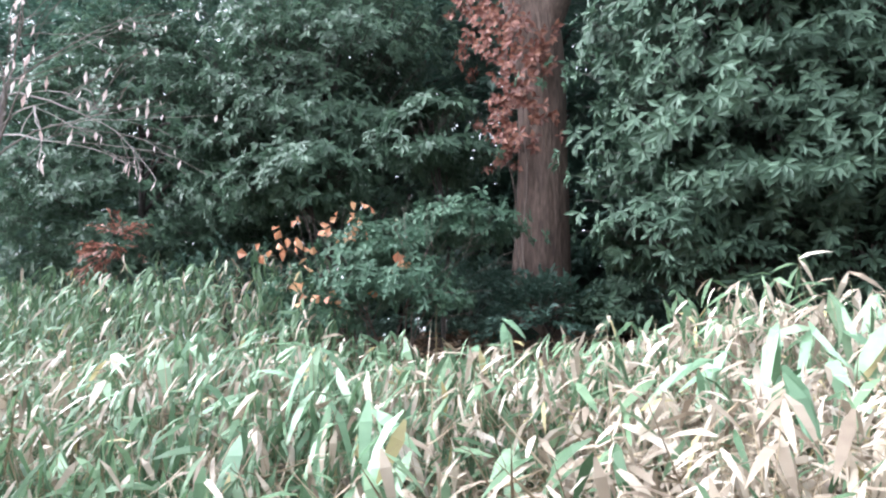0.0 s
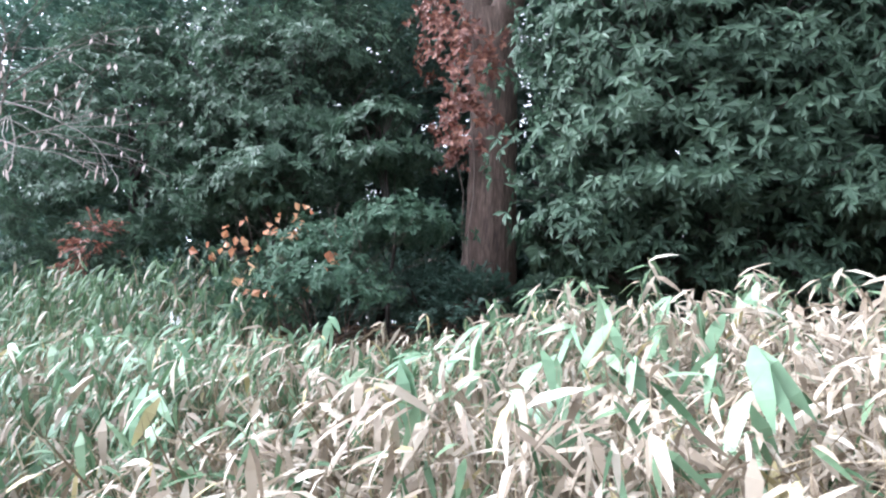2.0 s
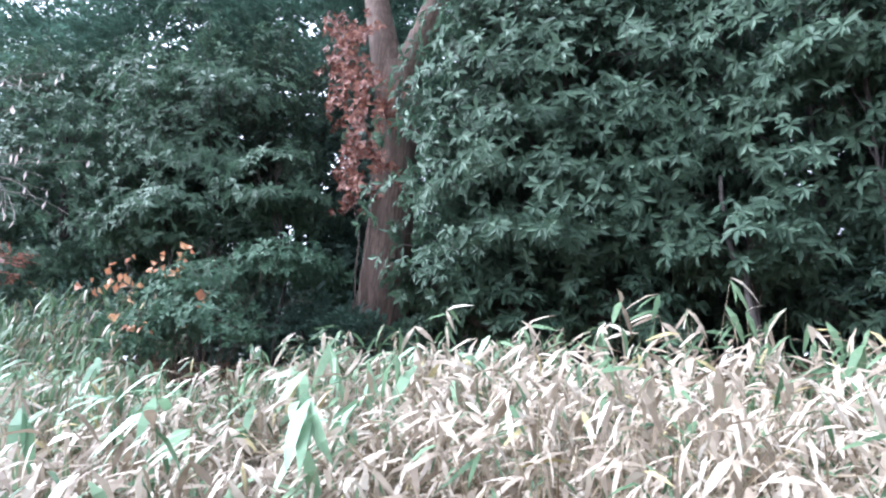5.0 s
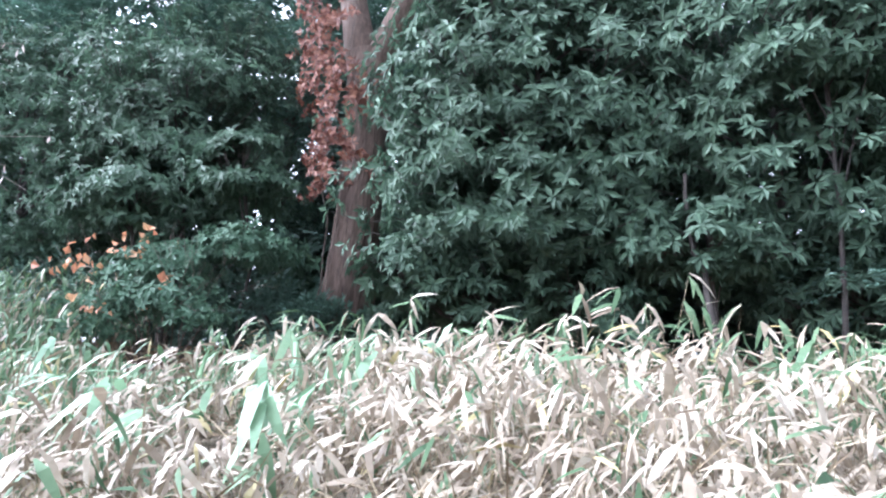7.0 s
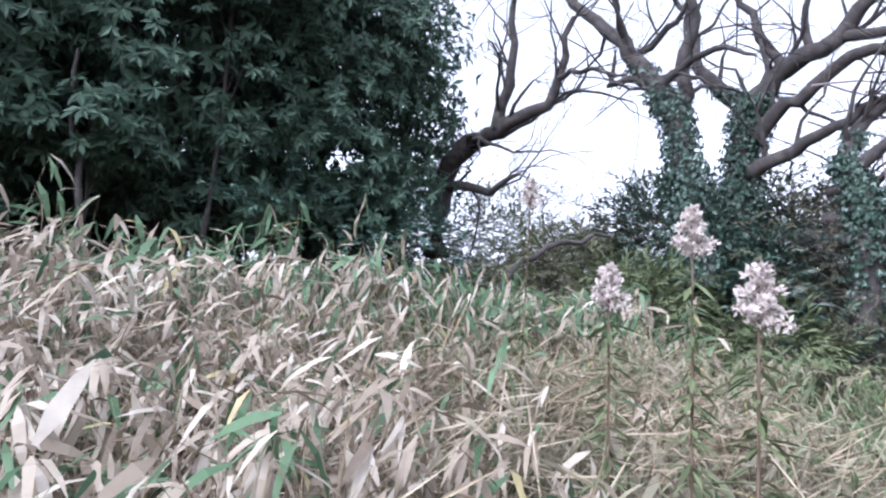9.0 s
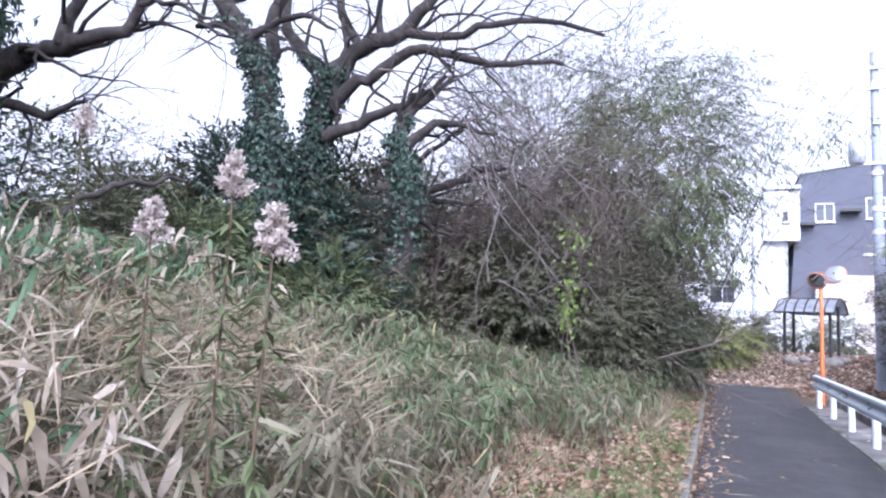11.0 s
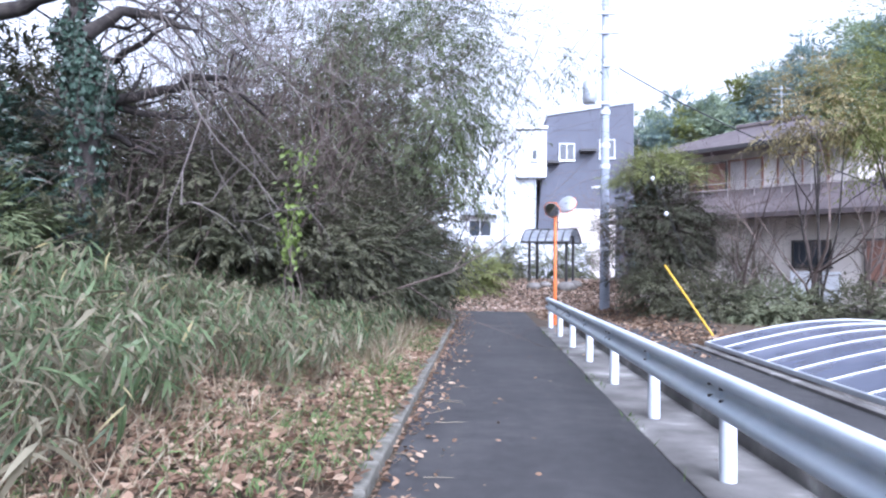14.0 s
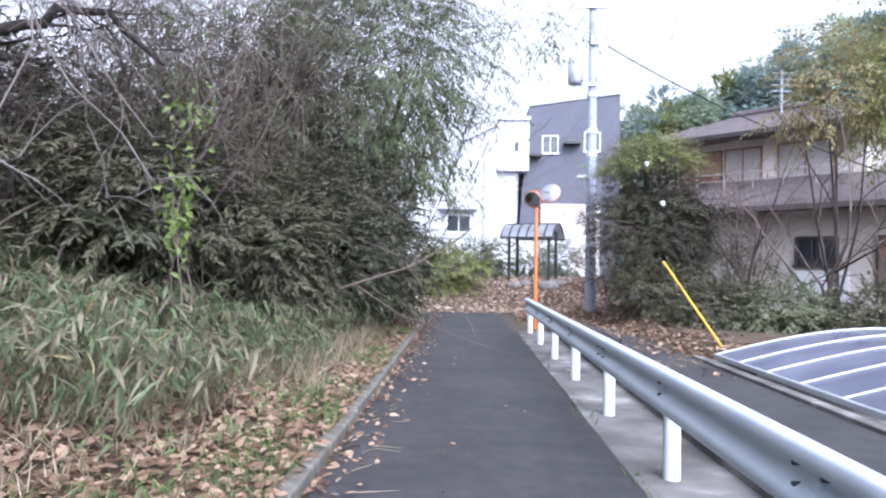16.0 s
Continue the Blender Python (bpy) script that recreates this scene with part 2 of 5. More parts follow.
def thing(name, label, category, at=(0, 0, 0), group="", kind=""):
    ob = new(name)
    ob.location = at
    bpy.context.view_layer.update()
    return tagged(ob, label, category, group, kind)


def box(acc, lo, hi, mi=0, bevel=0.0):
    lo, hi = np.array(lo, float), np.array(hi, float)
    if bevel <= 0:
        c = np.array([[x, y, z] for x in (0, 1) for y in (0, 1) for z in (0, 1)]) * (hi - lo) + lo
        acc.add(c, [[0, 1, 3, 2], [4, 6, 7, 5], [0, 4, 5, 1], [2, 3, 7, 6], [0, 2, 6, 4], [1, 5, 7, 3]], mi)
        return
    bm = bmesh.new()
    bmesh.ops.create_cube(bm, size=1)
    for v in bm.verts:
        v.co = Vector([(lo[i] + hi[i]) / 2 + v.co[i] * (hi[i] - lo[i]) for i in range(3)])
    bmesh.ops.bevel(bm, geom=bm.edges[:], offset=bevel, segments=2, affect="EDGES", profile=0.5)
    add_bm(acc, bm, mi)


def add_bm(acc, bm, mi=0):
    bm.verts.index_update()
    bmesh.ops.triangulate(bm, faces=bm.faces[:])
    acc.add([v.co[:] for v in bm.verts], [[v.index for v in f.verts] for f in bm.faces], mi)
    bm.free()


def tube(acc, pts, radii, sides=6, mi=0, cap=False):
    """A round bar along a line of points."""
    pts = np.asarray(pts, float)
    radii = np.broadcast_to(np.asarray(radii, float), (len(pts),))
    t = np.gradient(pts, axis=0)
    t /= np.linalg.norm(t, axis=1)[:, None] + 1e-9
    ref = np.array([0.0, 0.0, 1.0]) if abs(t[:, 2]).mean() < 0.8 else np.array([1.0, 0.0, 0.0])
    u = np.cross(t, ref)
    u /= np.linalg.norm(u, axis=1)[:, None] + 1e-9
    w = np.cross(t, u)
    a = np.linspace(0, 2 * math.pi, sides, endpoint=False)
    ring = pts[:, None] + radii[:, None, None] * (np.cos(a)[None, :, None] * u[:, None] + np.sin(a)[None, :, None] * w[:, None])
    n = len(pts)
    i = np.arange(n - 1)[:, None] * sides
    j = np.arange(sides)[None]
    k = (j + 1) % sides
    f = np.stack([i + j, i + k, i + sides + k, i + sides + j], -1).reshape(-1, 4)
    acc.add(ring.reshape(-1, 3), f, mi)
    if cap:
        acc.add(ring[0], [list(range(sides))[::-1]], mi)
        acc.add(ring[-1], [list(range(sides))], mi)


def frames(y, up):
    """Turn matrices whose second axis is y and third is as near up as may be."""
    y = y / (np.linalg.norm(y, axis=1)[:, None] + 1e-9)
    x = np.cross(y, up)
    x /= np.linalg.norm(x, axis=1)[:, None] + 1e-9
    z = np.cross(x, y)
    return np.stack([x, y, z], -1)


LEAF = np.array([[0, 0, 0], [-0.5, 0.48, 0.2], [0, 1, -0.1], [0.5, 0.48, 0.2]]), np.array([[0, 2, 1], [0, 3, 2]])
CURLED = np.array([[0, 0, 0], [-0.4, 0.28, 0.1], [-0.44, 0.66, 0.12], [0, 1, 0.06], [0.44, 0.66, 0.05], [0.4, 0.28, 0.08]]), np.array([[0, 3, 2, 1], [0, 5, 4, 3]])
BLADE_V = np.array([[-0.12, 0, 0], [0.12, 0, 0], [-0.5, 0.3, 0.05], [0.5, 0.3, 0.05], [-0.38, 0.68, -0.03], [0.38, 0.68, -0.03], [0, 1, -0.16]])
BLADE = BLADE_V, np.array([[0, 1, 3, 2], [2, 3, 5, 4]]), np.array([[4, 5, 6]])


def leaves(acc, pos, along, up, length, width, mi=0, shape=LEAF):
    """Many leaves at once: each starts at pos, points along, faces up."""
    n = len(pos)
    if n == 0:
        return
    r = frames(along, up)
    t = shape[0][None] * np.stack([width, length, width if shape is LEAF else length], -1)[:, None]
    v = np.einsum("nij,nkj->nki", r, t) + pos[:, None]
    k = len(shape[0])
    for f in shape[1:]:
        ff = (f[None] + (np.arange(n) * k)[:, None, None])
        m = mi if np.isscalar(mi) else np.repeat(mi, len(f))
        if f is not shape[1]:
            acc.v.append(np.zeros((0, 3)))
            acc.f.append(ff.reshape(-1, f.shape[1]) + acc.n - n * k)
            acc.m.append(np.full(n * len(f), m) if np.isscalar(m) else m)
        else:
            acc.add(v, ff.reshape(-1, f.shape[1]), m)


def unit(n):
    v = rng.normal(size=(n, 3))
    return v / np.linalg.norm(v, axis=1)[:, None]


def crook(path, amp):
    """The same limb with more bends in it."""
    path = np.asarray(path, float)
    out = [path[0]]
    for a, e in zip(path[:-1], path[1:]):
        n = np.linalg.norm(e - a)
        for s in (0.35, 0.7):
            out.append(a + (e - a) * s + rng.normal(0, amp * n, 3))
        out.append(e)
    return np.array(out)


def smooth(a, lo, hi):
    t = np.clip((a - lo) / (hi - lo), 0, 1)
    return t * t * (3 - 2 * t)


def wave(x, y, s=1.0):
    """A soft wandering value between about -1 and 1 over the plan."""
    return (np.sin(x * 1.3 * s + 1.7 * np.sin(y * 0.7 * s)) + np.sin(y * 1.1 * s + 1.3 * np.sin(x * 0.9 * s + 2.1)) + 0.6 * np.sin((x + y) * 2.3 * s + 0.5)) / 2.6


# ---------------------------------------------------------------- ground
RAIL_X, KERB_X = 2.5, 0.02


def bank(x, y):
    d = -x
    rise = 0.06 + 0.10 * smooth(d, 0, 1.0) + 0.29 * np.maximum(d - 0.9, 0)
    rise = np.where(d > 9.5, 0.06 + 0.10 + 0.29 * 8.6 + 0.06 * (np.minimum(d, 30) - 9.5), rise)
    rise = rise + 0.05 * wave(x, y, 1.2) * smooth(d, 0.5, 2)
    return rise * (1 - 0.9 * smooth(y, 21, 29)) * (1 - smooth(d, 60, 200))


def ramp(y):
    return 0.12 * (1 - smooth(y, 19, 25)) * smooth(y, -10, 4)


def ground_z(x, y):
    x, y = np.asarray(x, float), np.asarray(y, float)
    left = bank(x, y)
    r = ramp(y) - 0.02
    verge = r + (0.3 - r) * smooth(x, 4.3, 5.4)
    pit = np.where(x > 4.55, -2.05, r)
    right = np.where(y > 16.6, verge, pit)
    right = np.where(x < 3.1, -0.03, right)
    right = np.where(x > 30, 0.3, right)
    end = 0.03 + 0.95 * smooth(y, 28, 33.5)
    mid = np.where(y > 27.0, end, -0.03)
    right = np.where((y > 25) & (x > 2.2), end + 0.25 * smooth(x, 3.5, 6) * (1 - smooth(y, 28, 33)), right)
    left = np.maximum(left, np.where(y > 28, end * smooth(x, -3, -0.5), left))
    return np.where(x < 0.0, left, np.where(x < 2.3, mid, right))


def grid_axis(near, far):
    a, b = near
    step = 0.25
    core = np.arange(a, b + 0.01, step)
    out = [4, 9, 20, 45, 100, 220, 480, far]
    return np.concatenate([[a - o for o in out[::-1]], core, [b + o for o in out]])


gx, gy = grid_axis((-14, 9), 1200), grid_axis((-12, 34), 1200)
GX, GY = np.meshgrid(gx, gy, indexing="ij")
acc = Acc()
idx = np.arange(GX.size).reshape(GX.shape)
acc.add(np.stack([GX, GY, ground_z(GX, GY)], -1).reshape(-1, 3), np.stack([idx[:-1, :-1], idx[1:, :-1], idx[1:, 1:], idx[:-1, 1:]], -1).reshape(-1, 4))
ground = part("ground", acc, M_soil, smooth=True)
tagged(ground, "brown earth bank and verge under leaf litter", "ground", kind="structure")

# lane of asphalt
acc = Acc()
ys = np.concatenate([np.arange(-30, 28.01, 0.5)])
xl, xr = KERB_X + 0.12 - 0.35 * smooth(ys, 22, 28), np.full_like(ys, 2.24)
cols = np.stack([np.linspace(a, b, 9) for a, b in zip(xl, xr)])
V = np.stack([cols, np.repeat(ys[:, None], 9, 1), 0.012 * np.sin(np.linspace(0, math.pi, 9))[None] + 0 * cols], -1)
ii = np.arange(V.shape[0] * 9).reshape(-1, 9)
acc.add(V.reshape(-1, 3), np.stack([ii[:-1, :-1], ii[:-1, 1:], ii[1:, 1:], ii[1:, :-1]], -1).reshape(-1, 4))
road = tagged(part("road", acc, M_asphalt, smooth=True), "narrow dark asphalt lane", "road", kind="structure")

# lower ramp of asphalt beyond the guardrail
acc = Acc()
ys = np.arange(-20, 25.6, 0.5)
V = np.stack([np.stack([np.full_like(ys, a), ys, ramp(ys) + 0.01], -1) for a in (3.05, 3.7, 4.46)], 1)
ii = np.arange(len(ys) * 3).reshape(-1, 3)
acc.add(V.reshape(-1, 3), np.stack([ii[:-1, :-1], ii[:-1, 1:], ii[1:, 1:], ii[1:, :-1]], -1).reshape(-1, 4))
tagged(part("ramp_road", acc, M_asphalt, smooth=True), "dark asphalt ramp sloping down beside the guardrail", "road", kind="structure")

# kerb stones, 0.6 m long each, and the concrete strip that holds the posts
kerb = thing("kerb", "worn concrete kerb along the lane", "kerb", kind="structure")
acc = Acc()
box(acc, (-0.075, 0.006, -0.12), (0.065, 0.594, 0.075), 0, 0.02)
kerb_mesh = acc.mesh("kerb_stone", M_kerb)
for i in range(48):
    y = -2 + i * 0.6
    k = new("kerb_stone", kerb_mesh)
    k.location = (KERB_X - 0.25 * float(smooth(y, 22, 28)), y, rng.uniform(-0.02, 0.004))
    k.rotation_euler = (rng.uniform(-0.01, 0.01), rng.uniform(-0.03, 0.03), rng.uniform(-0.012, 0.012))
    k.parent = kerb
strip = thing("concrete_strip", "stained concrete footing strip under the guardrail", "footing", kind="structure")
for i in range(13):
    y = -3 + i * 1.95
    acc = Acc()
    box(acc, (2.24, y - 0.972, -2.2), (2.974, y + 0.972, 0.015 - 0.006 * (i % 3)), 0, 0.01)
    part("footing_block", acc, M_concrete, strip)
acc = Acc()
box(acc, (2.976, -4.0, -0.3), (3.06, 22.0, 0.15), 0, 0.012)
part("ledge", acc, M_concrete, strip)
acc = Acc()
box(acc, (4.424, -10.0, -2.2), (4.6, 16.6, -0.03), 0, 0.01)
box(acc, (4.56, 16.5, -2.2), (9.0, 16.64, 0.12), 0, 0.01)
box(acc, (4.46, -10.0, -0.03), (4.6, 16.6, 0.17), 0, 0.01)
tagged(part("retaining_wall", acc, M_concrete), "low concrete retaining wall beside the carport", "wall", kind="structure")

# ---------------------------------------------------------------- guardrail
rail = thing("guardrail", "galvanised W-beam guardrail on white round posts", "guardrail", (RAIL_X, 9.35, 0.0))
prof = [(-0.00, 0.775), (0.035, 0.765), (0.05, 0.745), (0.055, 0.70), (0.045, 0.665), (-0.015, 0.625), (-0.025, 0.595), (-0.015, 0.565), (0.045, 0.525), (0.055, 0.49), (0.05, 0.445), (0.035, 0.425), (0.0, 0.415)]
acc = Acc()
px = np.array([[-(a + 0.07), 0.775 - (0.775 - b) * 0.86] for a, b in prof])
px2 = px + np.array([0.006, 0.0])
ysr = np.concatenate([np.arange(-3.0, 21.1, 0.65)]) - 9.35
for q, flip in ((px, False), (px2, True)):
    V = np.stack([np.stack([np.full(len(q), 0) + q[:, 0], np.full(len(q), y), q[:, 1]], -1) for y in ysr])
    ii = np.arange(V.shape[0] * len(q)).reshape(-1, len(q))
    f = np.stack([ii[:-1, :-1], ii[1:, :-1], ii[1:, 1:], ii[:-1, 1:]], -1).reshape(-1, 4)
    acc.add(V.reshape(-1, 3), f[:, ::-1] if flip else f)
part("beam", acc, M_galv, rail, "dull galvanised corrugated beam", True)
acc = Acc()
V = [[x, ysr[-1] + 0.002, z] for x, z in px] + [[x - 0.0, ysr[-1] + 0.12, z * 0.94 + 0.035] for x, z in px * np.array([1, 1])]
n = len(px)
acc.add(V, [[i, i + 1, i + n + 1, i + n] for i in range(n - 1)])
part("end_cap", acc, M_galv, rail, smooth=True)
acc = Acc()
tube(acc, [(0, 0, -0.3), (0, 0, 0.70), (0, 0, 0.715)], [0.057, 0.057, 0.045], 20, 0, True)
post_mesh = acc.mesh("post", M_white_post, True)
acc = Acc()
box(acc, (-0.075, -0.04, 0.5), (-0.05, 0.04, 0.69), 0, 0.004)
bracket_mesh = acc.mesh("bracket", M_galv)
acc = Acc()
tube(acc, [(-0.098, 0, 0.595), (-0.04, 0, 0.595)], 0.014, 8, 0, True)
bolt_mesh = acc.mesh("bolt", M_bolt)
for i in range(-6, 7):
    y = i * 1.95
    p = new("post", post_mesh)
    p.location = (0, y, 0)
    p.parent = rail
    b = new("bracket", bracket_mesh)
    b.parent = p
    for dy in ((-0.11, 0.11) if i % 2 == 0 else (0.0,)):
        for dz in (-0.045, 0.045):
            b = new("bolt", bolt_mesh)
            b.location = (0, dy, dz + 0.025)
            b.parent = p

# ---------------------------------------------------------------- dwarf bamboo


def sasa(name, n, xr, yr, height, dry, label, leaf=(0.13, 0.24), wide=0.13, per=7, lean=(0.25, -0.1), keep=None, yellow=0.02, mats=None, limp=1.0):
    acc = Acc()
    x = rng.uniform(*xr, n)
    y = rng.uniform(*yr, n)
    if keep is not None:
        k = keep(x, y)
        x, y = x[k], y[k]
    n = len(x)
    z = ground_z(x, y)
    h = height[0] + (height[1] - height[0]) * rng.uniform(0, 1, n) ** 0.8 * (1 + 0.35 * wave(x, y, 2.2))
    h = h * (1 - 0.5 * np.exp(-((y + 1.1) / 1.4) ** 2) * smooth(-x, 3.4, 4.6)) * (1 + 0.4 * smooth(-y, 3.0, 5.0) * smooth(-x, 4.5, 5.5))
    tip = np.stack([x + lean[0] * h + rng.normal(0, 0.16, n), y + lean[1] * h + rng.normal(0, 0.16, n), z + h], -1)
    root = np.stack([x, y, z - 0.03], -1)
    # culms, three-sided
    rad = rng.uniform(0.0016, 0.0034, n)
    ang = np.array([0, 2.1, 4.2])
    o = np.stack([np.cos(ang), np.sin(ang), 0 * ang], -1)
    V = np.concatenate([p[:, None] + o[None] * (rad * s)[:, None, None] for p, s in ((root, 1.0), (tip, 0.5))], 1)
    f = np.array([[j, (j + 1) % 3, 3 + (j + 1) % 3, 3 + j] for j in range(3)])
    acc.add(V.reshape(-1, 3), (f[None] + (np.arange(n) * 6)[:, None, None]).reshape(-1, 4), 3)
    # leaves fan out from two or three nodes near the top
    own = np.repeat(np.arange(n), per)
    node = np.tile(np.array([1.0, 1.0, 1.0, 0.86, 0.86, 0.7, 0.7, 0.5, 0.4])[:per], n) + rng.uniform(-0.03, 0.03, len(own))
    pos = root[own] + (tip - root)[own] * node[:, None]
    d = dry(pos[:, 0], pos[:, 1])
    hang = np.clip(1.0 - d, 0, 1)
    base = rng.uniform(0, 2 * math.pi, n)[own] + rng.normal(0, 0.9, len(own))
    fall = np.where(rng.uniform(0, 1, len(own)) < (0.2 + 0.6 * hang) * limp, 1.0, 0.2)
    spread = 1.0 - 0.35 * fall
    along = np.stack([spread * np.cos(base) + 0.1 + lean[0], spread * 1.1 * np.sin(base) - 0.08 + lean[1], rng.normal(-0.2, 0.4, len(own)) - 1.25 * fall], -1)
    up = np.stack([rng.normal(0.35, 0.4, len(own)), rng.normal(0, 0.4, len(own)), np.ones(len(own))], -1)
    ln = rng.uniform(*leaf, len(own)) * np.where(node > 0.8, 1.0, 0.8)
    mi = np.where(rng.uniform(0, 1, len(own)) < d, 1, 0)
    mi = np.where(rng.uniform(0, 1, len(own)) < yellow, 2, mi)
    leaves(acc, pos, along, up, ln, ln * wide * rng.uniform(0.45, 1.25, len(own)), mi, BLADE)
    ob = part(name, acc, mats or [M_sasa_green, M_sasa_dry, M_sasa_yellow, M_culm])
    return tagged(ob, label, "dwarf bamboo", kind="stuff")


def edge(x, y):
    return x < -1.05 - 0.5 * smooth(y, 4.5, 8) + 0.65 * smooth(y, 10, 13) - 0.5 * wave(y, 3.0, 2.1) * smooth(y, 4, 6)


def dryness(x, y):
    d = 0.24 + 0.5 * smooth(y, -1.6, 1.4) * smooth(x, -6.5, -3.5) - 0.37 * smooth(y, 6.0, 8.5) + 0.2 * wave(x, y, 1.0)
    return np.clip(d + 0.24 * smooth(x, -4.5, -2) * (1 - smooth(y, 6, 9)) * smooth(y, -2.0, 0.8) - 0.1 * smooth(-y, 3, 5) + 0.12 * smooth(y, 0.5, 2.5), 0.06, 0.86)


sasa("dwarf_bamboo", 10500, (-4.6, -0.8), (-5.0, 6.6), (0.3, 0.95), dryness, "low thicket of dwarf bamboo with pale dry leaves on the bank", keep=lambda x, y: edge(x, y) & (y + rng.normal(0, 0.5, len(y)) < 5.0), per=7, leaf=(0.11, 0.22), wide=0.16)
sasa("dwarf_bamboo", 6500, (-9.5, -4.4), (-12.0, 9.5), (0.5, 1.0), dryness, "half-green dwarf bamboo higher up the bank", per=7, leaf=(0.17, 0.29), wide=0.165, keep=lambda x, y: (x > -9.0 + 3.1 * smooth(y, -4.2, -2.6)) & (rng.uniform(0, 1, len(x)) < 1 - 0.5 * smooth(-y, 2.5, 4.0)))
sasa("dwarf_bamboo", 9500, (-6.5, -0.6), (4.6, 20.0), (0.22, 0.62), dryness, "green and straw-coloured dwarf bamboo beside the lane", keep=lambda x, y: edge(x, y) & (y + rng.normal(0, 0.5, len(y)) > 5.0), per=8, leaf=(0.12, 0.27), wide=0.115, lean=(0.5, -0.35), limp=0.4, yellow=0.015, mats=[M_verge_green, M_verge_dry, M_sasa_yellow, M_culm])
sasa("dwarf_bamboo", 26, (-5.8, -4.8), (-0.5, 6.5), (0.9, 1.4), lambda x, y: 0.3 + 0 * x, "tall dwarf bamboo shoots standing above the thicket", per=7, leaf=(0.2, 0.32), wide=0.17, lean=(0.0, 0.15))
sasa("dwarf_bamboo", 130, (-5.0, -2.2), (-3.4, 1.8), (0.75, 1.12), lambda x, y: 0.12 + 0 * x, "large pale-green dwarf bamboo leaves hanging over the bank", per=7, leaf=(0.22, 0.36), wide=0.19, lean=(0.1, 0.0), mats=[M_sasa_pale, M_sasa_dry, M_sasa_yellow, M_culm])

sasa("low_weeds", 1500, (-2.3, -0.15), (4.0, 20.0), (0.05, 0.24), lambda x, y: 0.35 + 0 * x, "low weeds and seedling grass among the fallen leaves", per=6, leaf=(0.06, 0.13), wide=0.13, lean=(0.3, -0.2), limp=0.3, keep=lambda x, y: wave(x + 3, y, 2.6) + 0.5 * rng.uniform(-1, 1, len(x)) > 0.0, mats=[M_grass, M_verge_dry, M_sasa_yellow, M_culm])

# tangle of dry stalks near the lane
acc = Acc()
n = 15000
x, y = rng.uniform(-3.8, -0.75, n), rng.uniform(-4.5, 8.0, n)
k = edge(x + 0.25, y)
x, y = x[k], y[k]
n = len(x)
al = np.stack([rng.normal(0.5, 0.7, n), rng.normal(-0.1, 0.8, n), rng.uniform(-0.1, 0.9, n)], -1)
L = rng.uniform(0.2, 0.6, n)
leaves(acc, np.stack([x, y, ground_z(x, y) + rng.uniform(0.02, 0.75, n)], -1), al, unit(n), L, rng.uniform(0.004, 0.012, n))
tagged(part("dry_stalks", acc, M_culm), "tangle of dry straw-coloured stalks in the dwarf bamboo", "dry stalks", kind="stuff")

# ---------------------------------------------------------------- trees


def grow(acc, tips, p, d, length, r, depth, spread=0.7, kids=(2, 4), droop=0.0, wiggle=0.18, shrink=0.66, min_r=0.0018, seg=5, sides=6, up=0.0):
    """A limb with side limbs; collects its ends in tips."""
    pts, rad = [np.array(p, float)], [r]
    d = np.array(d, float) / np.linalg.norm(d)
    step = length / seg
    dirs = [d]
    for i in range(seg):
        d = d + rng.normal(0, wiggle, 3) + np.array([0, 0, up - droop])
        d /= np.linalg.norm(d)
        pts.append(pts[-1] + d * step)
        dirs.append(d)
        rad.append(max(r * (1 - 0.62 * (i + 1) / seg), min_r))
    tube(acc, pts, rad, sides)
    if depth == 0:
        tips.append((pts[-1], d))
        tips.append((pts[len(pts) // 2], d))
        return
    for _ in range(rng.integers(kids[0], kids[1] + 1)):
        k = rng.integers(max(1, seg // 3), seg + 1)
        nd = dirs[k] + spread * unit(1)[0]
        grow(acc, tips, pts[k], nd, length * shrink * rng.uniform(0.75, 1.15), max(rad[k] * 0.68, min_r), depth - 1, spread, kids, droop, wiggle, shrink, min_r, max(3, seg - 1), max(3, sides - 1), up)
    grow(acc, tips, pts[-1], d, length * shrink, rad[-1], depth - 1, spread, kids, droop, wiggle, shrink, min_r, max(3, seg - 1), max(3, sides - 1), up)


def sprays(acc, twigs, pos, out, n_leaf, size, wide=0.48, spray=0.45, droop=0.12, mi=0, shape=LEAF, flat=0.8):
    """Leafy shoots: from each place a short shoot runs outward and carries leaves on both sides."""
    n = len(pos)
    d = out + 0.45 * unit(n)
    d[:, 2] -= droop
    d /= np.linalg.norm(d, axis=1)[:, None]
    ln = spray * rng.uniform(0.6, 1.3, n)
    if twigs is not None:
        for i in range(0, n, 3):
            e = pos[i] + d[i] * ln[i] * 0.9
            tube(twigs, [pos[i] - d[i] * 0.15, (pos[i] + e) / 2 + (0, 0, 0.03), e], [0.008, 0.005, 0.002], 3)
    own = np.repeat(np.arange(n), n_leaf)
    t = np.tile(np.linspace(0.15, 1, n_leaf), n) + rng.uniform(-0.05, 0.05, n * n_leaf)
    p = pos[own] + d[own] * (ln[own] * t)[:, None]
    side = np.cross(d[own], np.array([0, 0, 1.0])) * np.tile(np.where(np.arange(n_leaf) % 2 == 0, 1, -1), n)[:, None]
    al = d[own] * 0.75 + side * rng.uniform(0.3, 1.1, len(own))[:, None] + 0.35 * unit(len(own))
    al[:, 2] -= 0.3 * droop + 0.08
    upv = np.array([0, 0, 1.0]) * flat + 0.5 * out[own] + 0.4 * unit(len(own))
    L = size * rng.uniform(0.65, 1.3, len(own))
    leaves(acc, p, al, upv, L, L * wide, mi, shape)


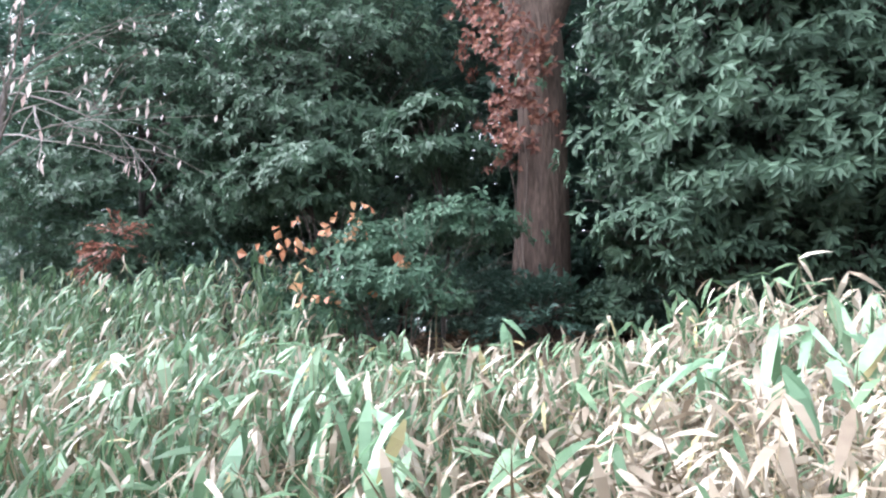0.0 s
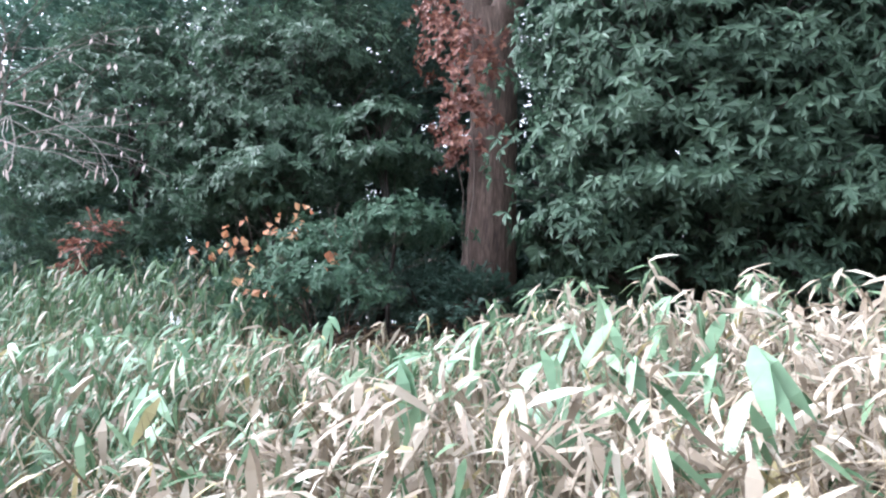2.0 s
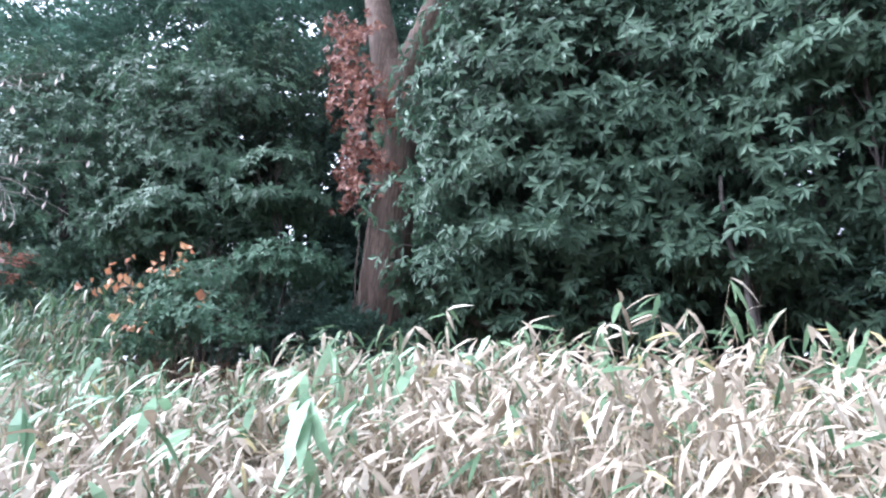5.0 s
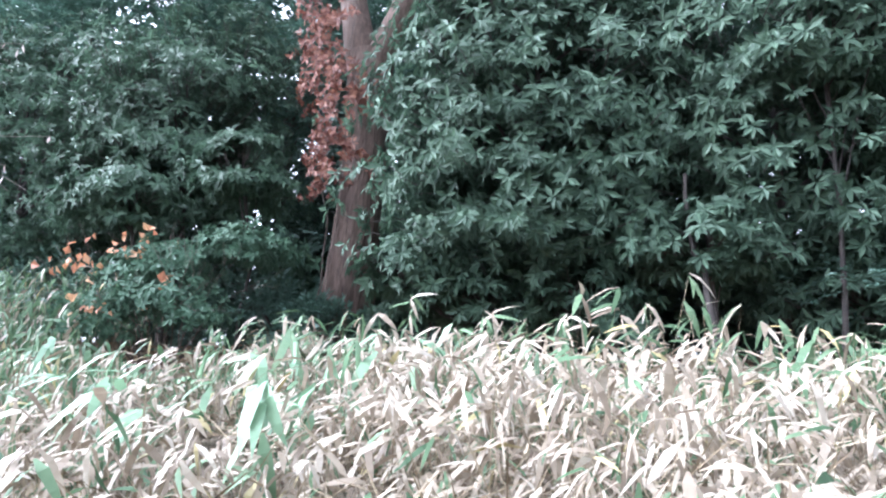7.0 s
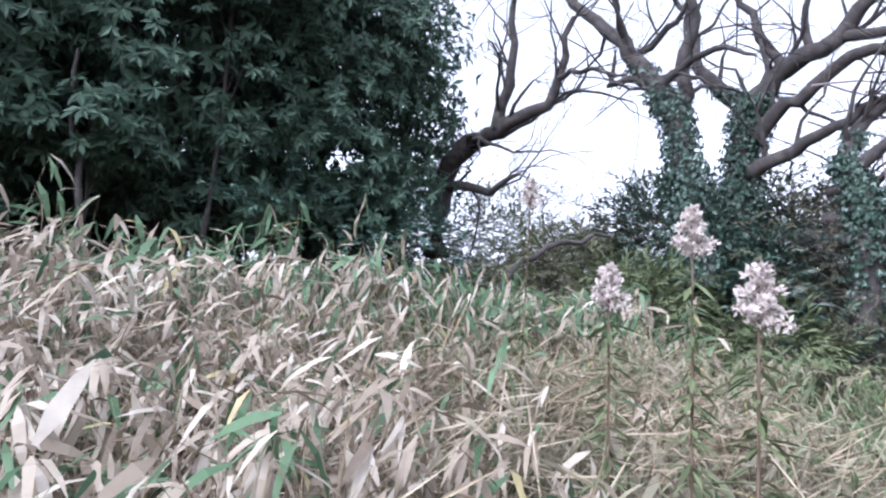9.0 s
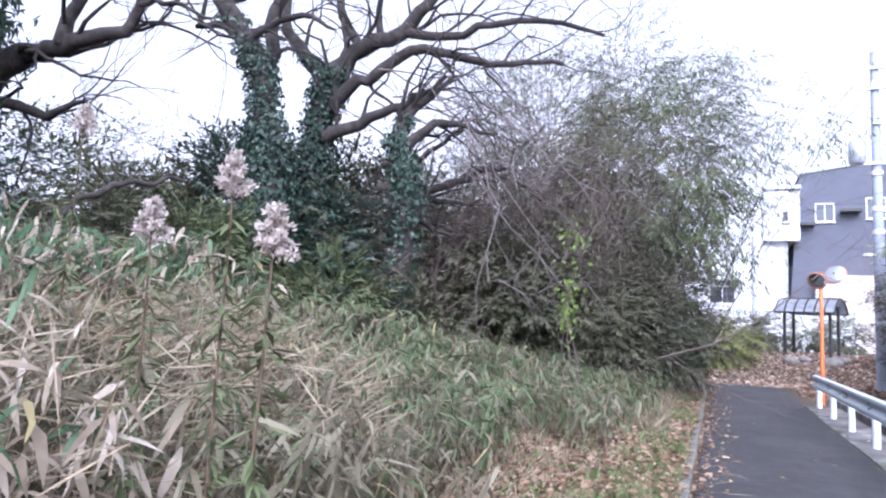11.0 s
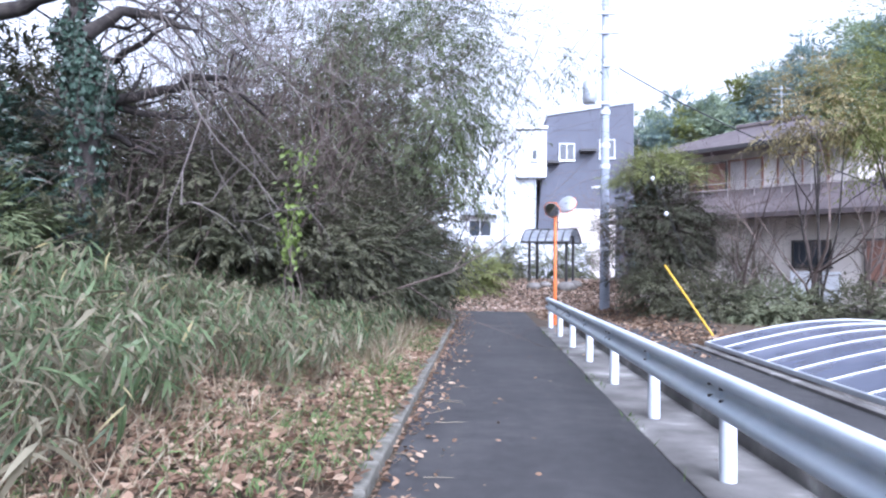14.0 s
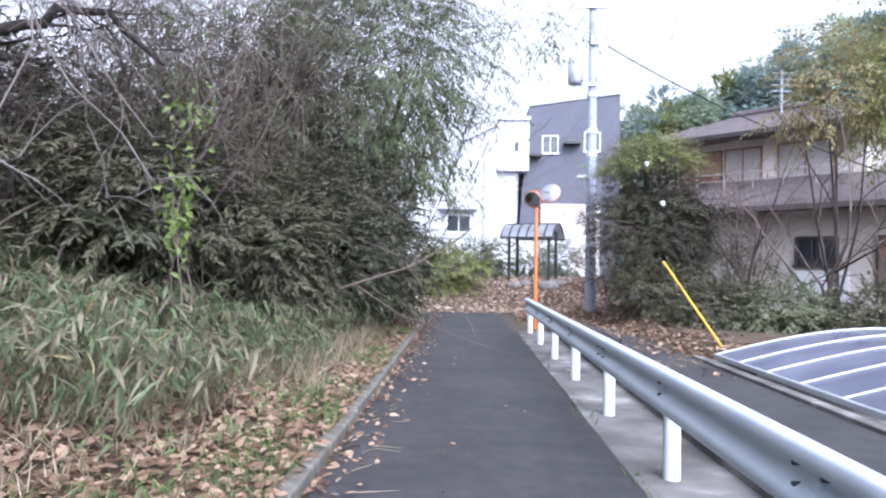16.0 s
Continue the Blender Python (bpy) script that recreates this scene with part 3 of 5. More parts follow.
def rosettes(acc, pos, out, n_leaf, size, wide=0.36, lift=0.3, droop=0.65):
    """Whorls of leaves at shoot ends, each whorl open towards the sky and outward."""
    n = len(pos)
    d = 0.8 * out + 0.35 * unit(n)
    d[:, 2] += lift
    d /= np.linalg.norm(d, axis=1)[:, None]
    own = np.repeat(np.arange(n), n_leaf)
    a = np.tile(np.linspace(0, 2 * math.pi, n_leaf, endpoint=False), n) + rng.uniform(0, 6.28, n)[own] + rng.normal(0, 0.25, len(own))
    s = np.cross(d, np.array([0.3, 0.2, 1.0]))
    s /= np.linalg.norm(s, axis=1)[:, None]
    w = np.cross(d, s)
    al = np.cos(a)[:, None] * s[own] + np.sin(a)[:, None] * w[own] + d[own] * rng.uniform(0.05, 0.5, len(own))[:, None]
    al[:, 2] -= droop
    L = size * rng.uniform(0.7, 1.25, len(own))
    leaves(acc, pos[own] + 0.02 * unit(len(own)), al, d[own] + 0.25 * unit(len(own)), L, L * wide)


def shell(center, radii, n, low=-0.9, inner=0.72, clump=0):
    """Places over an uneven crown, in clumps where clump gives how many share one, with the outward way at each."""
    m = max(1, n // clump) if clump else n
    u = unit(m * 3)
    u = u[u[:, 2] > low][:m]
    lump = 1 + 0.16 * np.sin(u[:, 0] * 5 + center[1]) * np.sin(u[:, 1] * 6 + center[0]) + 0.12 * np.sin(u[:, 2] * 9 + center[1] * 2)
    s = rng.uniform(inner, 1.0, len(u)) * lump
    p = np.array(center) + u * np.array(radii) * s[:, None]
    if clump:
        size = 0.17 * float(np.mean(radii)) ** 0.6
        p = np.repeat(p, clump, 0)
        u = np.repeat(u, clump, 0)
        k = rng.normal(size=(len(p), 3)) * np.array([size * 1.25, size * 1.25, size * 0.3])
        k[:, 2] -= 0.35 * (k[:, 0] * u[:, 0] + k[:, 1] * u[:, 1])
        p = p + k
        u = u + 0.5 * k / size * np.array([1, 1, 0.6])
        u /= np.linalg.norm(u, axis=1)[:, None] + 1e-9
    return p, u


def evergreen(center, radii, n, size=0.11, n_leaf=11, material=None, label="broad-leaved evergreen tree with dark glossy leaves", twig=True, low=-0.95, spray=0.42, trunk_r=0.1, name="evergreen_tree", cat="tree", inner=0.7):
    base = (center[0] - 0.5, center[1], float(ground_z(center[0] - 0.5, center[1])) - 0.05)
    t = thing(name, label, cat, base, "trees of the wood")
    o = np.array(base)
    wood = Acc()
    pts = [o * 0, np.array([0.05, 0.1, (center[2] - o[2]) * 0.5]), np.array(center) - o + (0, 0, radii[2] * 0.5)]
    tube(wood, [pts[0], pts[1] * 0.5 + (0.08, 0, 0), pts[1], pts[2]], [trunk_r * 1.2, trunk_r, trunk_r * 0.8, 0.02], 8)
    for _ in range(9):
        u = unit(1)[0]
        u[2] = abs(u[2]) * 0.4 + 0.05
        q = pts[1] + (pts[2] - pts[1]) * rng.uniform(0, 0.8)
        e = np.array(center) - o + u * np.array(radii) * 0.85
        limb = Acc()
        tube(limb, [q, (q + e) / 2 + (0, 0, 0.2), e], [trunk_r * 0.4, trunk_r * 0.25, 0.008], 5)
        part("limb", limb, M_limb, t, smooth=True)
    crown = Acc()
    p, u = shell(np.array(center) - o, radii, n, low, inner, 14)
    if twig:
        twigs = Acc()
        for i in range(0, len(p), 3):
            q = p[i] - 0.3 * u[i] - (0, 0, 0.12)
            tube(twigs, [q, (q + p[i]) / 2 + (0, 0, 0.02), p[i]], [0.008, 0.005, 0.003], 3)
        tagged(part("twig_mass", twigs, M_limb, t), kind="stuff")
        rosettes(crown, p, u, n_leaf, size)
    else:
        sprays(crown, None, p, u, n_leaf, size, spray=spray)
    part("trunk", wood, M_limb, t, smooth=True)
    part("crown", crown, material or M_leaf_ever, t)
    return t

# front row of the wood
evergreen((-8.5, 1.75, 5.95), (1.5, 2.1, 3.2), 5600, 0.165, 7)
evergreen((-9.3, -5.2, 6.5), (1.7, 2.5, 2.9), 3700, 0.16, 7, inner=0.5)
evergreen((-9.8, 8.9, 6.3), (0.8, 0.9, 2.1), 800, 0.13, 7)
evergreen((-11.2, -3.0, 4.3), (0.8, 1.2, 1.5), 700, 0.16, 7)
evergreen((-9.1, 4.9, 5.8), (1.6, 2.3, 3.0), 4200, 0.165, 7)
evergreen((-9.3, 7.2, 5.7), (1.5, 1.5, 3.4), 3000, 0.165, 7)
evergreen((-9.4, -9.4, 6.2), (1.9, 2.8, 3.4), 3770, 0.165, 7)
# outer boughs that reach forward over the bank
for x, y, z, rx, ry, rz, n in ((-7.7, 3.9, 3.75, 0.5, 0.75, 0.35, 420), (-7.5, 5.2, 6.1, 0.6, 0.9, 0.7, 520), (-7.9, 0.35, 3.6, 0.5, 0.7, 0.4, 420), (-7.6, -4.4, 4.7, 0.6, 1.0, 0.45, 480), (-7.9, -2.6, 5.2, 0.5, 0.7, 0.5, 380), (-8.2, 1.1, 3.1, 0.5, 0.8, 0.4, 330), (-8.3, 2.5, 3.2, 0.5, 0.7, 0.4, 300), (-8.7, -0.35, 2.95, 0.35, 0.45, 0.35, 200), (-8.6, 5.6, 3.3, 0.5, 0.9, 0.5, 320)):
    evergreen((x, y, z), (rx, ry, rz), n, 0.165, 7, None, "young evergreen with drooping leafy boughs at the edge of the wood", trunk_r=0.03, name="young_evergreen")
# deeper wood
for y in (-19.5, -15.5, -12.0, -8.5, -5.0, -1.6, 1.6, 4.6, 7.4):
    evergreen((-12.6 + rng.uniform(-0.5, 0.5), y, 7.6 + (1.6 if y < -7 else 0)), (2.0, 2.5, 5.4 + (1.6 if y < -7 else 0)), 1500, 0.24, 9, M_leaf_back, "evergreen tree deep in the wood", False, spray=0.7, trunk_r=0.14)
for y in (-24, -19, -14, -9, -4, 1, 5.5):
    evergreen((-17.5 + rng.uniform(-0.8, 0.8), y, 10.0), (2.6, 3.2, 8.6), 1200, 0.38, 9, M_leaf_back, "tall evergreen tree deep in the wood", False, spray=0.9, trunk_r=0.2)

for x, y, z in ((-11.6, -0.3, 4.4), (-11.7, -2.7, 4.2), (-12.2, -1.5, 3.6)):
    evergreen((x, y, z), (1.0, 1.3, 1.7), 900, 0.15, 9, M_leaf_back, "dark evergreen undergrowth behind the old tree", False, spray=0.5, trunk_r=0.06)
# big oak with furrowed bark, a broken limb and a russet climber
oak = thing("oak_tree", "large old tree with furrowed brown bark and forked limbs", "tree", (-9.6, -1.45, 2.5), "trees of the wood")
wood = Acc()
zs = np.array([-0.1, 0.25, 0.8, 1.6, 2.6, 3.6, 4.6, 5.4])
rr = np.array([0.72, 0.54, 0.45, 0.41, 0.385, 0.38, 0.4, 0.4])
cx = np.array([0, 0, 0.01, 0.02, 0.05, 0.06, 0.06, 0.05])
cy = np.array([-0.1, -0.06, -0.02, 0.03, 0.08, 0.1, 0.08, 0.02])
na = 168
ang = np.linspace(0, 2 * math.pi, na, endpoint=False)
zz = np.linspace(zs[0], zs[-1], 90)
V = []
for z in zz:
    r = np.interp(z, zs, rr)
    fur = np.array([1 + 0.03 * noise.noise((math.cos(t) * 5, math.sin(t) * 5, z * 0.5)) + 0.05 * abs(noise.noise((math.cos(t) * 9 + 0.25 * math.sin(z * 4), math.sin(t) * 9, z * 1.5))) + 0.045 * abs(noise.noise((math.cos(t) * 17 + 0.3 * math.sin(z * 6), math.sin(t) * 17, z * 3.2))) + 0.04 * math.sin(t * 3 + 0.4) - 0.03 for t in ang])
    V.append(np.stack([np.interp(z, zs, cx) + r * fur * np.cos(ang), np.interp(z, zs, cy) + r * fur * np.sin(ang), 0 * ang + z], -1))
V = np.array(V)
ii = np.arange(90 * na).reshape(90, na)
jj = np.roll(ii, -1, 1)
wood.add(V.reshape(-1, 3), np.stack([ii[:-1], jj[:-1], jj[1:], ii[1:]], -1).reshape(-1, 4))
part("trunk", wood, M_bark, oak, smooth=True)
limbs = Acc()
tips = []
tube(limbs, [(0.05, -0.05, 5.0), (0.0, -0.35, 6.2), (-0.1, -0.7, 7.6), (-0.1, -0.8, 9.6), (0, -1.2, 12)], [0.33, 0.27, 0.22, 0.17, 0.06], 12)
tube(limbs, [(0.05, 0.1, 5.0), (0.25, 0.5, 5.7), (0.3, 0.85, 6.5), (0.2, 1.0, 7.6), (0, 1.3, 9.5), (0, 1.6, 12)], [0.3, 0.24, 0.21, 0.18, 0.12, 0.05], 12)
for k in range(8):
    a = k * 0.8
    grow(limbs, tips, (0, math.copysign(0.9, math.sin(a)), 8 + 0.35 * k), (math.cos(a), math.sin(a), 0.5), 2.2, 0.08, 2, sides=5)
part("limb", limbs, M_bark, oak, smooth=True)
crown = Acc()
p, u = shell((0, 0.2, 10.2), (3.4, 4.4, 2.6), 900, -0.6)
sprays(crown, None, p, u, 9, 0.17, spray=0.6)
part("crown", crown, M_leaf_back, oak)
climb, stems = Acc(), Acc()
n = 70
z = 2.6 + 3.6 * rng.uniform(0, 1, n) ** 0.9
a = rng.normal(0.0, 0.5, n) * smooth(z, 1.8, 3.8) - 0.1
p = np.stack([0.05 + (0.45 + rng.uniform(0, 0.45, n)) * np.cos(a), -0.3 + 0.75 * np.sin(a) + 0.1 * np.sin(z * 2) - 0.1 * (z - 4), z], -1)
for q in range(2):
    tube(stems, crook(np.array([(0.5, -0.45 + 0.3 * q, 0.0), (0.44, -0.3 + 0.1 * q, 1.6), (0.46, -0.4 + 0.25 * q, 3.2), (0.45, -0.35 + 0.2 * q, 5.8)]), 0.03), np.linspace(0.016, 0.005, 10), 5)
p = np.repeat(p, 5, 0) + rng.normal(size=(5 * n, 3)) * np.array([0.1, 0.12, 0.09])
rosettes(climb, p, np.repeat(np.stack([np.cos(a), np.sin(a), 0 * a - 0.3], -1), 5, 0), 5, 0.12, 0.55, 0.14)
vine = thing("climber", "russet-leaved climber hanging on the old trunk", "climber", (-9.6, -1.45, 2.5))
part("leaf_mass", climb, M_leaf_red, vine)
part("stem", stems, M_twig, vine, smooth=True)

# bush with orange leaves at the foot of the wood
bush = thing("bush", "green bush with a few large orange leaves and bare stems", "bush", (-7.2, -2.9, float(ground_z(-7.2, -2.9))))
wood, tips = Acc(), []
for k in range(14):
    a = rng.uniform(0, 6.28)
    grow(wood, tips, (0.1 * math.cos(a), 0.2 * math.sin(a), 0), (0.4 * math.cos(a) + 0.1, 0.7 * math.sin(a), 1), 1.05, 0.012, 2, 0.5, (1, 2), sides=4)
part("stem", wood, M_twig, bush, smooth=True)
acc = Acc()
for c, r, n in (((-0.45, 0.75, 1.85), (0.6, 0.85, 0.32), 330), ((0.1, -0.1, 1.5), (0.55, 0.75, 0.35), 260), ((0.35, 0.25, 0.95), (0.6, 0.8, 0.5), 300), ((0.5, -0.8, 0.75), (0.5, 0.7, 0.45), 170)):
    p, u = shell(c, r, n, -0.6, 0.5, 6)
    rosettes(acc, p, u, 7, 0.105, 0.42, 0.4, 0.4)
part("crown", acc, M_leaf_bush, bush)
acc = Acc()
for c, n in (((0.3, -0.3, 1.85), 16), ((0.45, -0.75, 1.65), 14), ((0.7, -1.1, 1.4), 12), ((0.7, -0.4, 0.85), 10), ((0.6, 0.3, 1.2), 6)):
    p = np.array(c) + rng.normal(size=(n, 3)) * np.array([0.12, 0.2, 0.12])
    q = unit(n) + (0.7, 0, 0)
    leaves(acc, p, 0.8 * unit(n) - (0, 0, 0.7), q, rng.uniform(0.1, 0.17, n), rng.uniform(0.08, 0.13, n))
tagged(part("orange_foliage", acc, M_leaf_orange, bush, "large orange dying leaves"), kind="stuff")

# low dark shrubs along the edge of the wood
for (x, y, s) in ((-8.4, -1.3, 0.45), (-8.6, -2.4, 0.7), (-8.2, -6.3, 1.0), (-8.9, 0.9, 0.7), (-8.6, 6.2, 1.0), (-8.3, 8.2, 0.9), (-10.8, -3.5, 1.3), (-10.6, 1.0, 1.2), (-10.8, -7.0, 1.3), (-10.5, 4.0, 1.2)):
    g = float(ground_z(x, y))
    evergreen((x, y, g + 0.75 * s), (0.8 * s, 1.3 * s, 0.8 * s), 260, 0.1, 9, M_leaf_back, "low dark evergreen shrub under the trees", False, -0.3, 0.3, 0.02, "shrub", "shrub")

# big leaning and spreading bare trees with ivy
def ivy(acc, path, r, n, size=0.07):
    path = np.asarray(path, float)
    t = rng.uniform(0, len(path) - 1.001, n)
    i = t.astype(int)
    p = path[i] + (path[i + 1] - path[i]) * (t - i)[:, None]
    u = unit(n)
    u[:, 2] *= 0.3
    p = p + u * (r * rng.uniform(0.85, 1.35, n))[:, None]
    al = 0.6 * unit(n) + u * 0.3
    al[:, 2] -= 0.7
    L = size * rng.uniform(0.6, 1.4, n)
    leaves(acc, p, al, u + 0.3 * unit(n), L, L * 0.9)


def bare_tree(at, trunk, radii, limbs, label, ivy_n=0, depth=3, twig_droop=0.02, sides=10):
    t = thing("bare_tree", label, "tree", at, "bare trees on the bank")
    acc, tw, tips = Acc(), Acc(), []
    trunk = np.asarray(trunk, float)
    tube(acc, trunk, radii, sides)
    for path, r0 in limbs:
        path = crook(path, 0.055)
        rad = np.linspace(r0 * 0.9, r0 * 0.25, len(path))
        tube(acc, path, rad, 8)
        for k in range(1, len(path), 2):
            d = path[k] - path[k - 1]
            for _ in range(1 if k < len(path) - 1 else 3):
                grow(tw, tips, path[k], d / np.linalg.norm(d) + 0.8 * unit(1)[0] + (0, 0, 0.25), rng.uniform(0.8, 1.6), rad[k] * 0.36, depth, 0.8, (1, 2), twig_droop, 0.27, 0.66, sides=5)
    part("trunk", acc, M_limb, t, smooth=True)
    part("crown", tw, M_limb, t, smooth=True)
    if ivy_n:
        iv = Acc()
        ivy(iv, trunk, float(np.mean(radii)) * 1.2, 2 * ivy_n)
        ivy(iv, trunk[:3], float(np.mean(radii)) * 1.7, ivy_n)
        for path, r0 in limbs[:1]:
            ivy(iv, path[:2], r0, ivy_n // 6)
        part("ivy", iv, M_leaf_ivy, t, "dark green ivy leaves")
    return t


g = float(ground_z(-9, 9))
bare_tree((-9.6, 9.0, g), [(0.11, 0.4, 0.7), (0.08, 0.4, 1.49), (0.2, 0.4, 2.02), (0.49, 0.4, 2.33), (1.08, 0.4, 2.48)], [0.26, 0.22, 0.19, 0.17, 0.15],
          [([(0.56, 0.5, 2.54), (1.29, 0.55, 2.62), (2.09, 0.6, 2.7), (2.63, 0.65, 2.73), (2.79, 0.7, 3.11), (3.04, 0.75, 3.98)], 0.17),
           ([(1.59, 0.5, 2.64), (1.78, 0.5, 3.1), (1.92, 0.5, 3.62), (1.89, 0.5, 4.58), (1.97, 0.5, 5.33)], 0.12),
           ([(0.13, 0.4, 1.98), (1.06, 0.4, 1.75), (1.76, 0.4, 1.6), (2.3, 0.4, 1.71)], 0.11),
           ([(2.91, 0.6, 3.05), (3.32, 0.6, 2.99), (3.88, 0.6, 2.79), (4.2, 0.6, 2.6)], 0.05)],
          "leaning bare tree at the edge of the wood", 0, 2)
g = float(ground_z(-6.2, 11.3))
bare_tree((-6.3, 11.2, g), [(0.72, 0.0, 0.89), (0.62, 0.0, 1.89), (0.49, 0.0, 2.68), (0.38, 0.0, 3.41), (0.12, 0.0, 3.88)], [0.26, 0.2, 0.18, 0.17, 0.15],
          [([(0.12, 0.0, 3.88), (-0.31, -0.05, 4.48), (-0.77, -0.1, 5.1), (-1.32, -0.15, 5.68), (-2.22, -0.2, 6.51), (-3.23, -0.25, 7.3)], 0.18),
           ([(0.11, -0.1, 3.91), (-0.31, -0.1, 4.21), (-0.88, -0.1, 4.29), (-0.75, -0.1, 4.76)], 0.1),
           ([(0.27, 0.1, 3.55), (0.43, 0.1, 4.43), (0.55, 0.1, 5.23), (0.65, 0.1, 6.13)], 0.14),
           ([(-0.45, 0.1, 4.57), (-0.04, 0.1, 4.85), (0.41, 0.1, 5.09), (0.72, 0.1, 5.54)], 0.08),
           ([(0.28, -0.2, 3.91), (0.77, -0.2, 4.11), (1.32, -0.2, 4.09), (1.73, -0.2, 3.83)], 0.08)],
          "bare tree with lichen-grey bark and ivy up the trunk", 1500, 2)
g = float(ground_z(-5.8, 12.5))
bare_tree((-5.8, 12.5, g), [(0.09, 0.0, 0.96), (-0.06, 0.0, 1.88), (-0.02, 0.0, 2.81), (0.15, 0.0, 3.63), (0.28, 0.0, 4.03)], [0.3, 0.24, 0.21, 0.2, 0.17],
          [([(0.23, 0.0, 3.95), (-0.33, 0.0, 4.38), (-0.72, 0.0, 4.85), (-0.9, 0.0, 5.64), (-1.25, 0.0, 6.42)], 0.17),
           ([(0.28, 0.0, 4.03), (0.71, 0.05, 4.37), (1.48, 0.1, 4.6), (1.84, 0.15, 5.02), (2.17, 0.2, 5.5), (2.41, 0.25, 6.13)], 0.19),
           ([(0.35, -0.1, 3.38), (0.94, -0.02, 3.78), (1.63, 0.06, 4.25), (2.26, 0.14, 4.16), (2.9, 0.22, 3.94), (3.43, 0.3, 3.95), (4.03, 0.38, 3.88)], 0.13),
           ([(0.35, -0.2, 2.85), (0.96, -0.2, 3.01), (1.5, -0.2, 3.23), (2.0, -0.2, 3.41), (2.39, -0.2, 3.66)], 0.13),
           ([(1.48, 0.1, 4.6), (2.08, 0.2, 4.49), (2.89, 0.3, 4.61), (3.99, 0.4, 4.54), (4.59, 0.5, 4.31)], 0.1),
           ([(0.68, 0.1, 4.39), (0.25, 0.1, 5.2), (-0.03, 0.1, 6.01), (0.12, 0.1, 6.68)], 0.1),
           ([(1.01, 0.2, 4.57), (0.96, 0.2, 5.29), (1.16, 0.2, 5.99)], 0.08)],
          "spreading bare tree wrapped in ivy", 2200, 2)
g = float(ground_z(-4.1, 11.8))
bare_tree((-4.2, 12.2, g), [(0.1, 0, -0.1), (0.43, -0.2, 2.12), (0.36, -0.2, 2.74), (0.15, -0.2, 3.15)], [0.18, 0.15, 0.13, 0.11],
          [([(0.17, -0.2, 3.15), (0.27, -0.1, 3.51), (0.6, 0.0, 3.81), (0.91, 0.1, 4.13)], 0.13),
           ([(0.36, -0.2, 3.05), (0.72, -0.1, 3.36), (1.04, 0.0, 3.35), (1.48, 0.1, 3.21)], 0.1),
           ([(-0.75, 1.0, 2.67), (-0.15, 1.1, 2.59), (0.26, 1.2, 2.46), (0.78, 1.3, 2.4)], 0.11),
           ([(-0.07, 1.0, 2.55), (0.42, 1.15, 2.71), (0.89, 1.3, 3.0), (1.39, 1.45, 3.02), (1.93, 1.6, 2.49)], 0.09),
           ([(-0.43, 0.8, 2.35), (-0.04, 0.8, 2.18), (0.35, 0.8, 1.95), (0.72, 0.8, 1.81)], 0.09),
           ([(-0.72, 1.1, 3.1), (-0.04, 1.1, 3.15), (0.38, 1.1, 3.42), (0.87, 1.1, 3.81)], 0.08)],
          "broken-topped tree draped in ivy with crooked limbs over the bank", 1000, 2)

# thickets of bare twigs
def thicket(at, n, label, spread_x, spread_y, height, r=0.022, arch=0.04, lean=(0.25, 0.0), depth=3, material=None):
    t = thing("shrub_thicket", label, "shrub", at, "bare thickets on the bank")
    tips = []
    for k in range(n):
        acc = Acc()
        x, y = rng.uniform(-spread_x, spread_x), rng.uniform(-spread_y, spread_y)
        z = float(ground_z(at[0] + x, at[1] + y)) - at[2] - 0.03
        grow(acc, tips, (x, y, z), (lean[0] + rng.normal(0, 0.35), lean[1] + rng.normal(0, 0.4), 1.2), height * rng.uniform(0.35, 0.55), r * rng.uniform(0.6, 1.3), depth, 0.75, (2, 3), arch, 0.16, 0.68, 0.0022, 4, 4)
        part("branch", acc, material or M_twig, t)
    return t, tips


for (x, y, n, sx, sy, h) in ((-4.2, 13.8, 14, 1.2, 1.1, 5.0), (-3.2, 15.4, 15, 1.4, 1.4, 6.8), (-3.4, 17.6, 16, 1.6, 1.4, 7.2), (-5.4, 16.0, 13, 1.4, 2.0, 6.2), (-4.6, 19.6, 13, 1.5, 1.5, 8.0), (-3.0, 18.6, 6, 0.8, 1.2, 6.6), (-3.9, 14.9, 12, 1.2, 1.2, 7.0), (-4.0, 21.5, 10, 1.6, 1.4, 9.0), (-6.4, 19.0, 10, 1.6, 1.6, 6.0)):
    thicket((x, y, float(ground_z(x, y))), n, "dense grey-brown thicket of bare twigs", sx, sy, h)
for (x, y, n, sx, sy, h) in ((-10.5, 13.0, 12, 1.6, 2.0, 4.6), (-9.5, 17.0, 9, 1.8, 2.0, 3.6), (-13.0, 15.0, 12, 2.0, 2.5, 6.0)):
    thicket((x, y, float(ground_z(x, y))), n, "purplish bare scrub behind the spreading trees", sx, sy, h, lean=(0, 0), material=M_twig_pale)

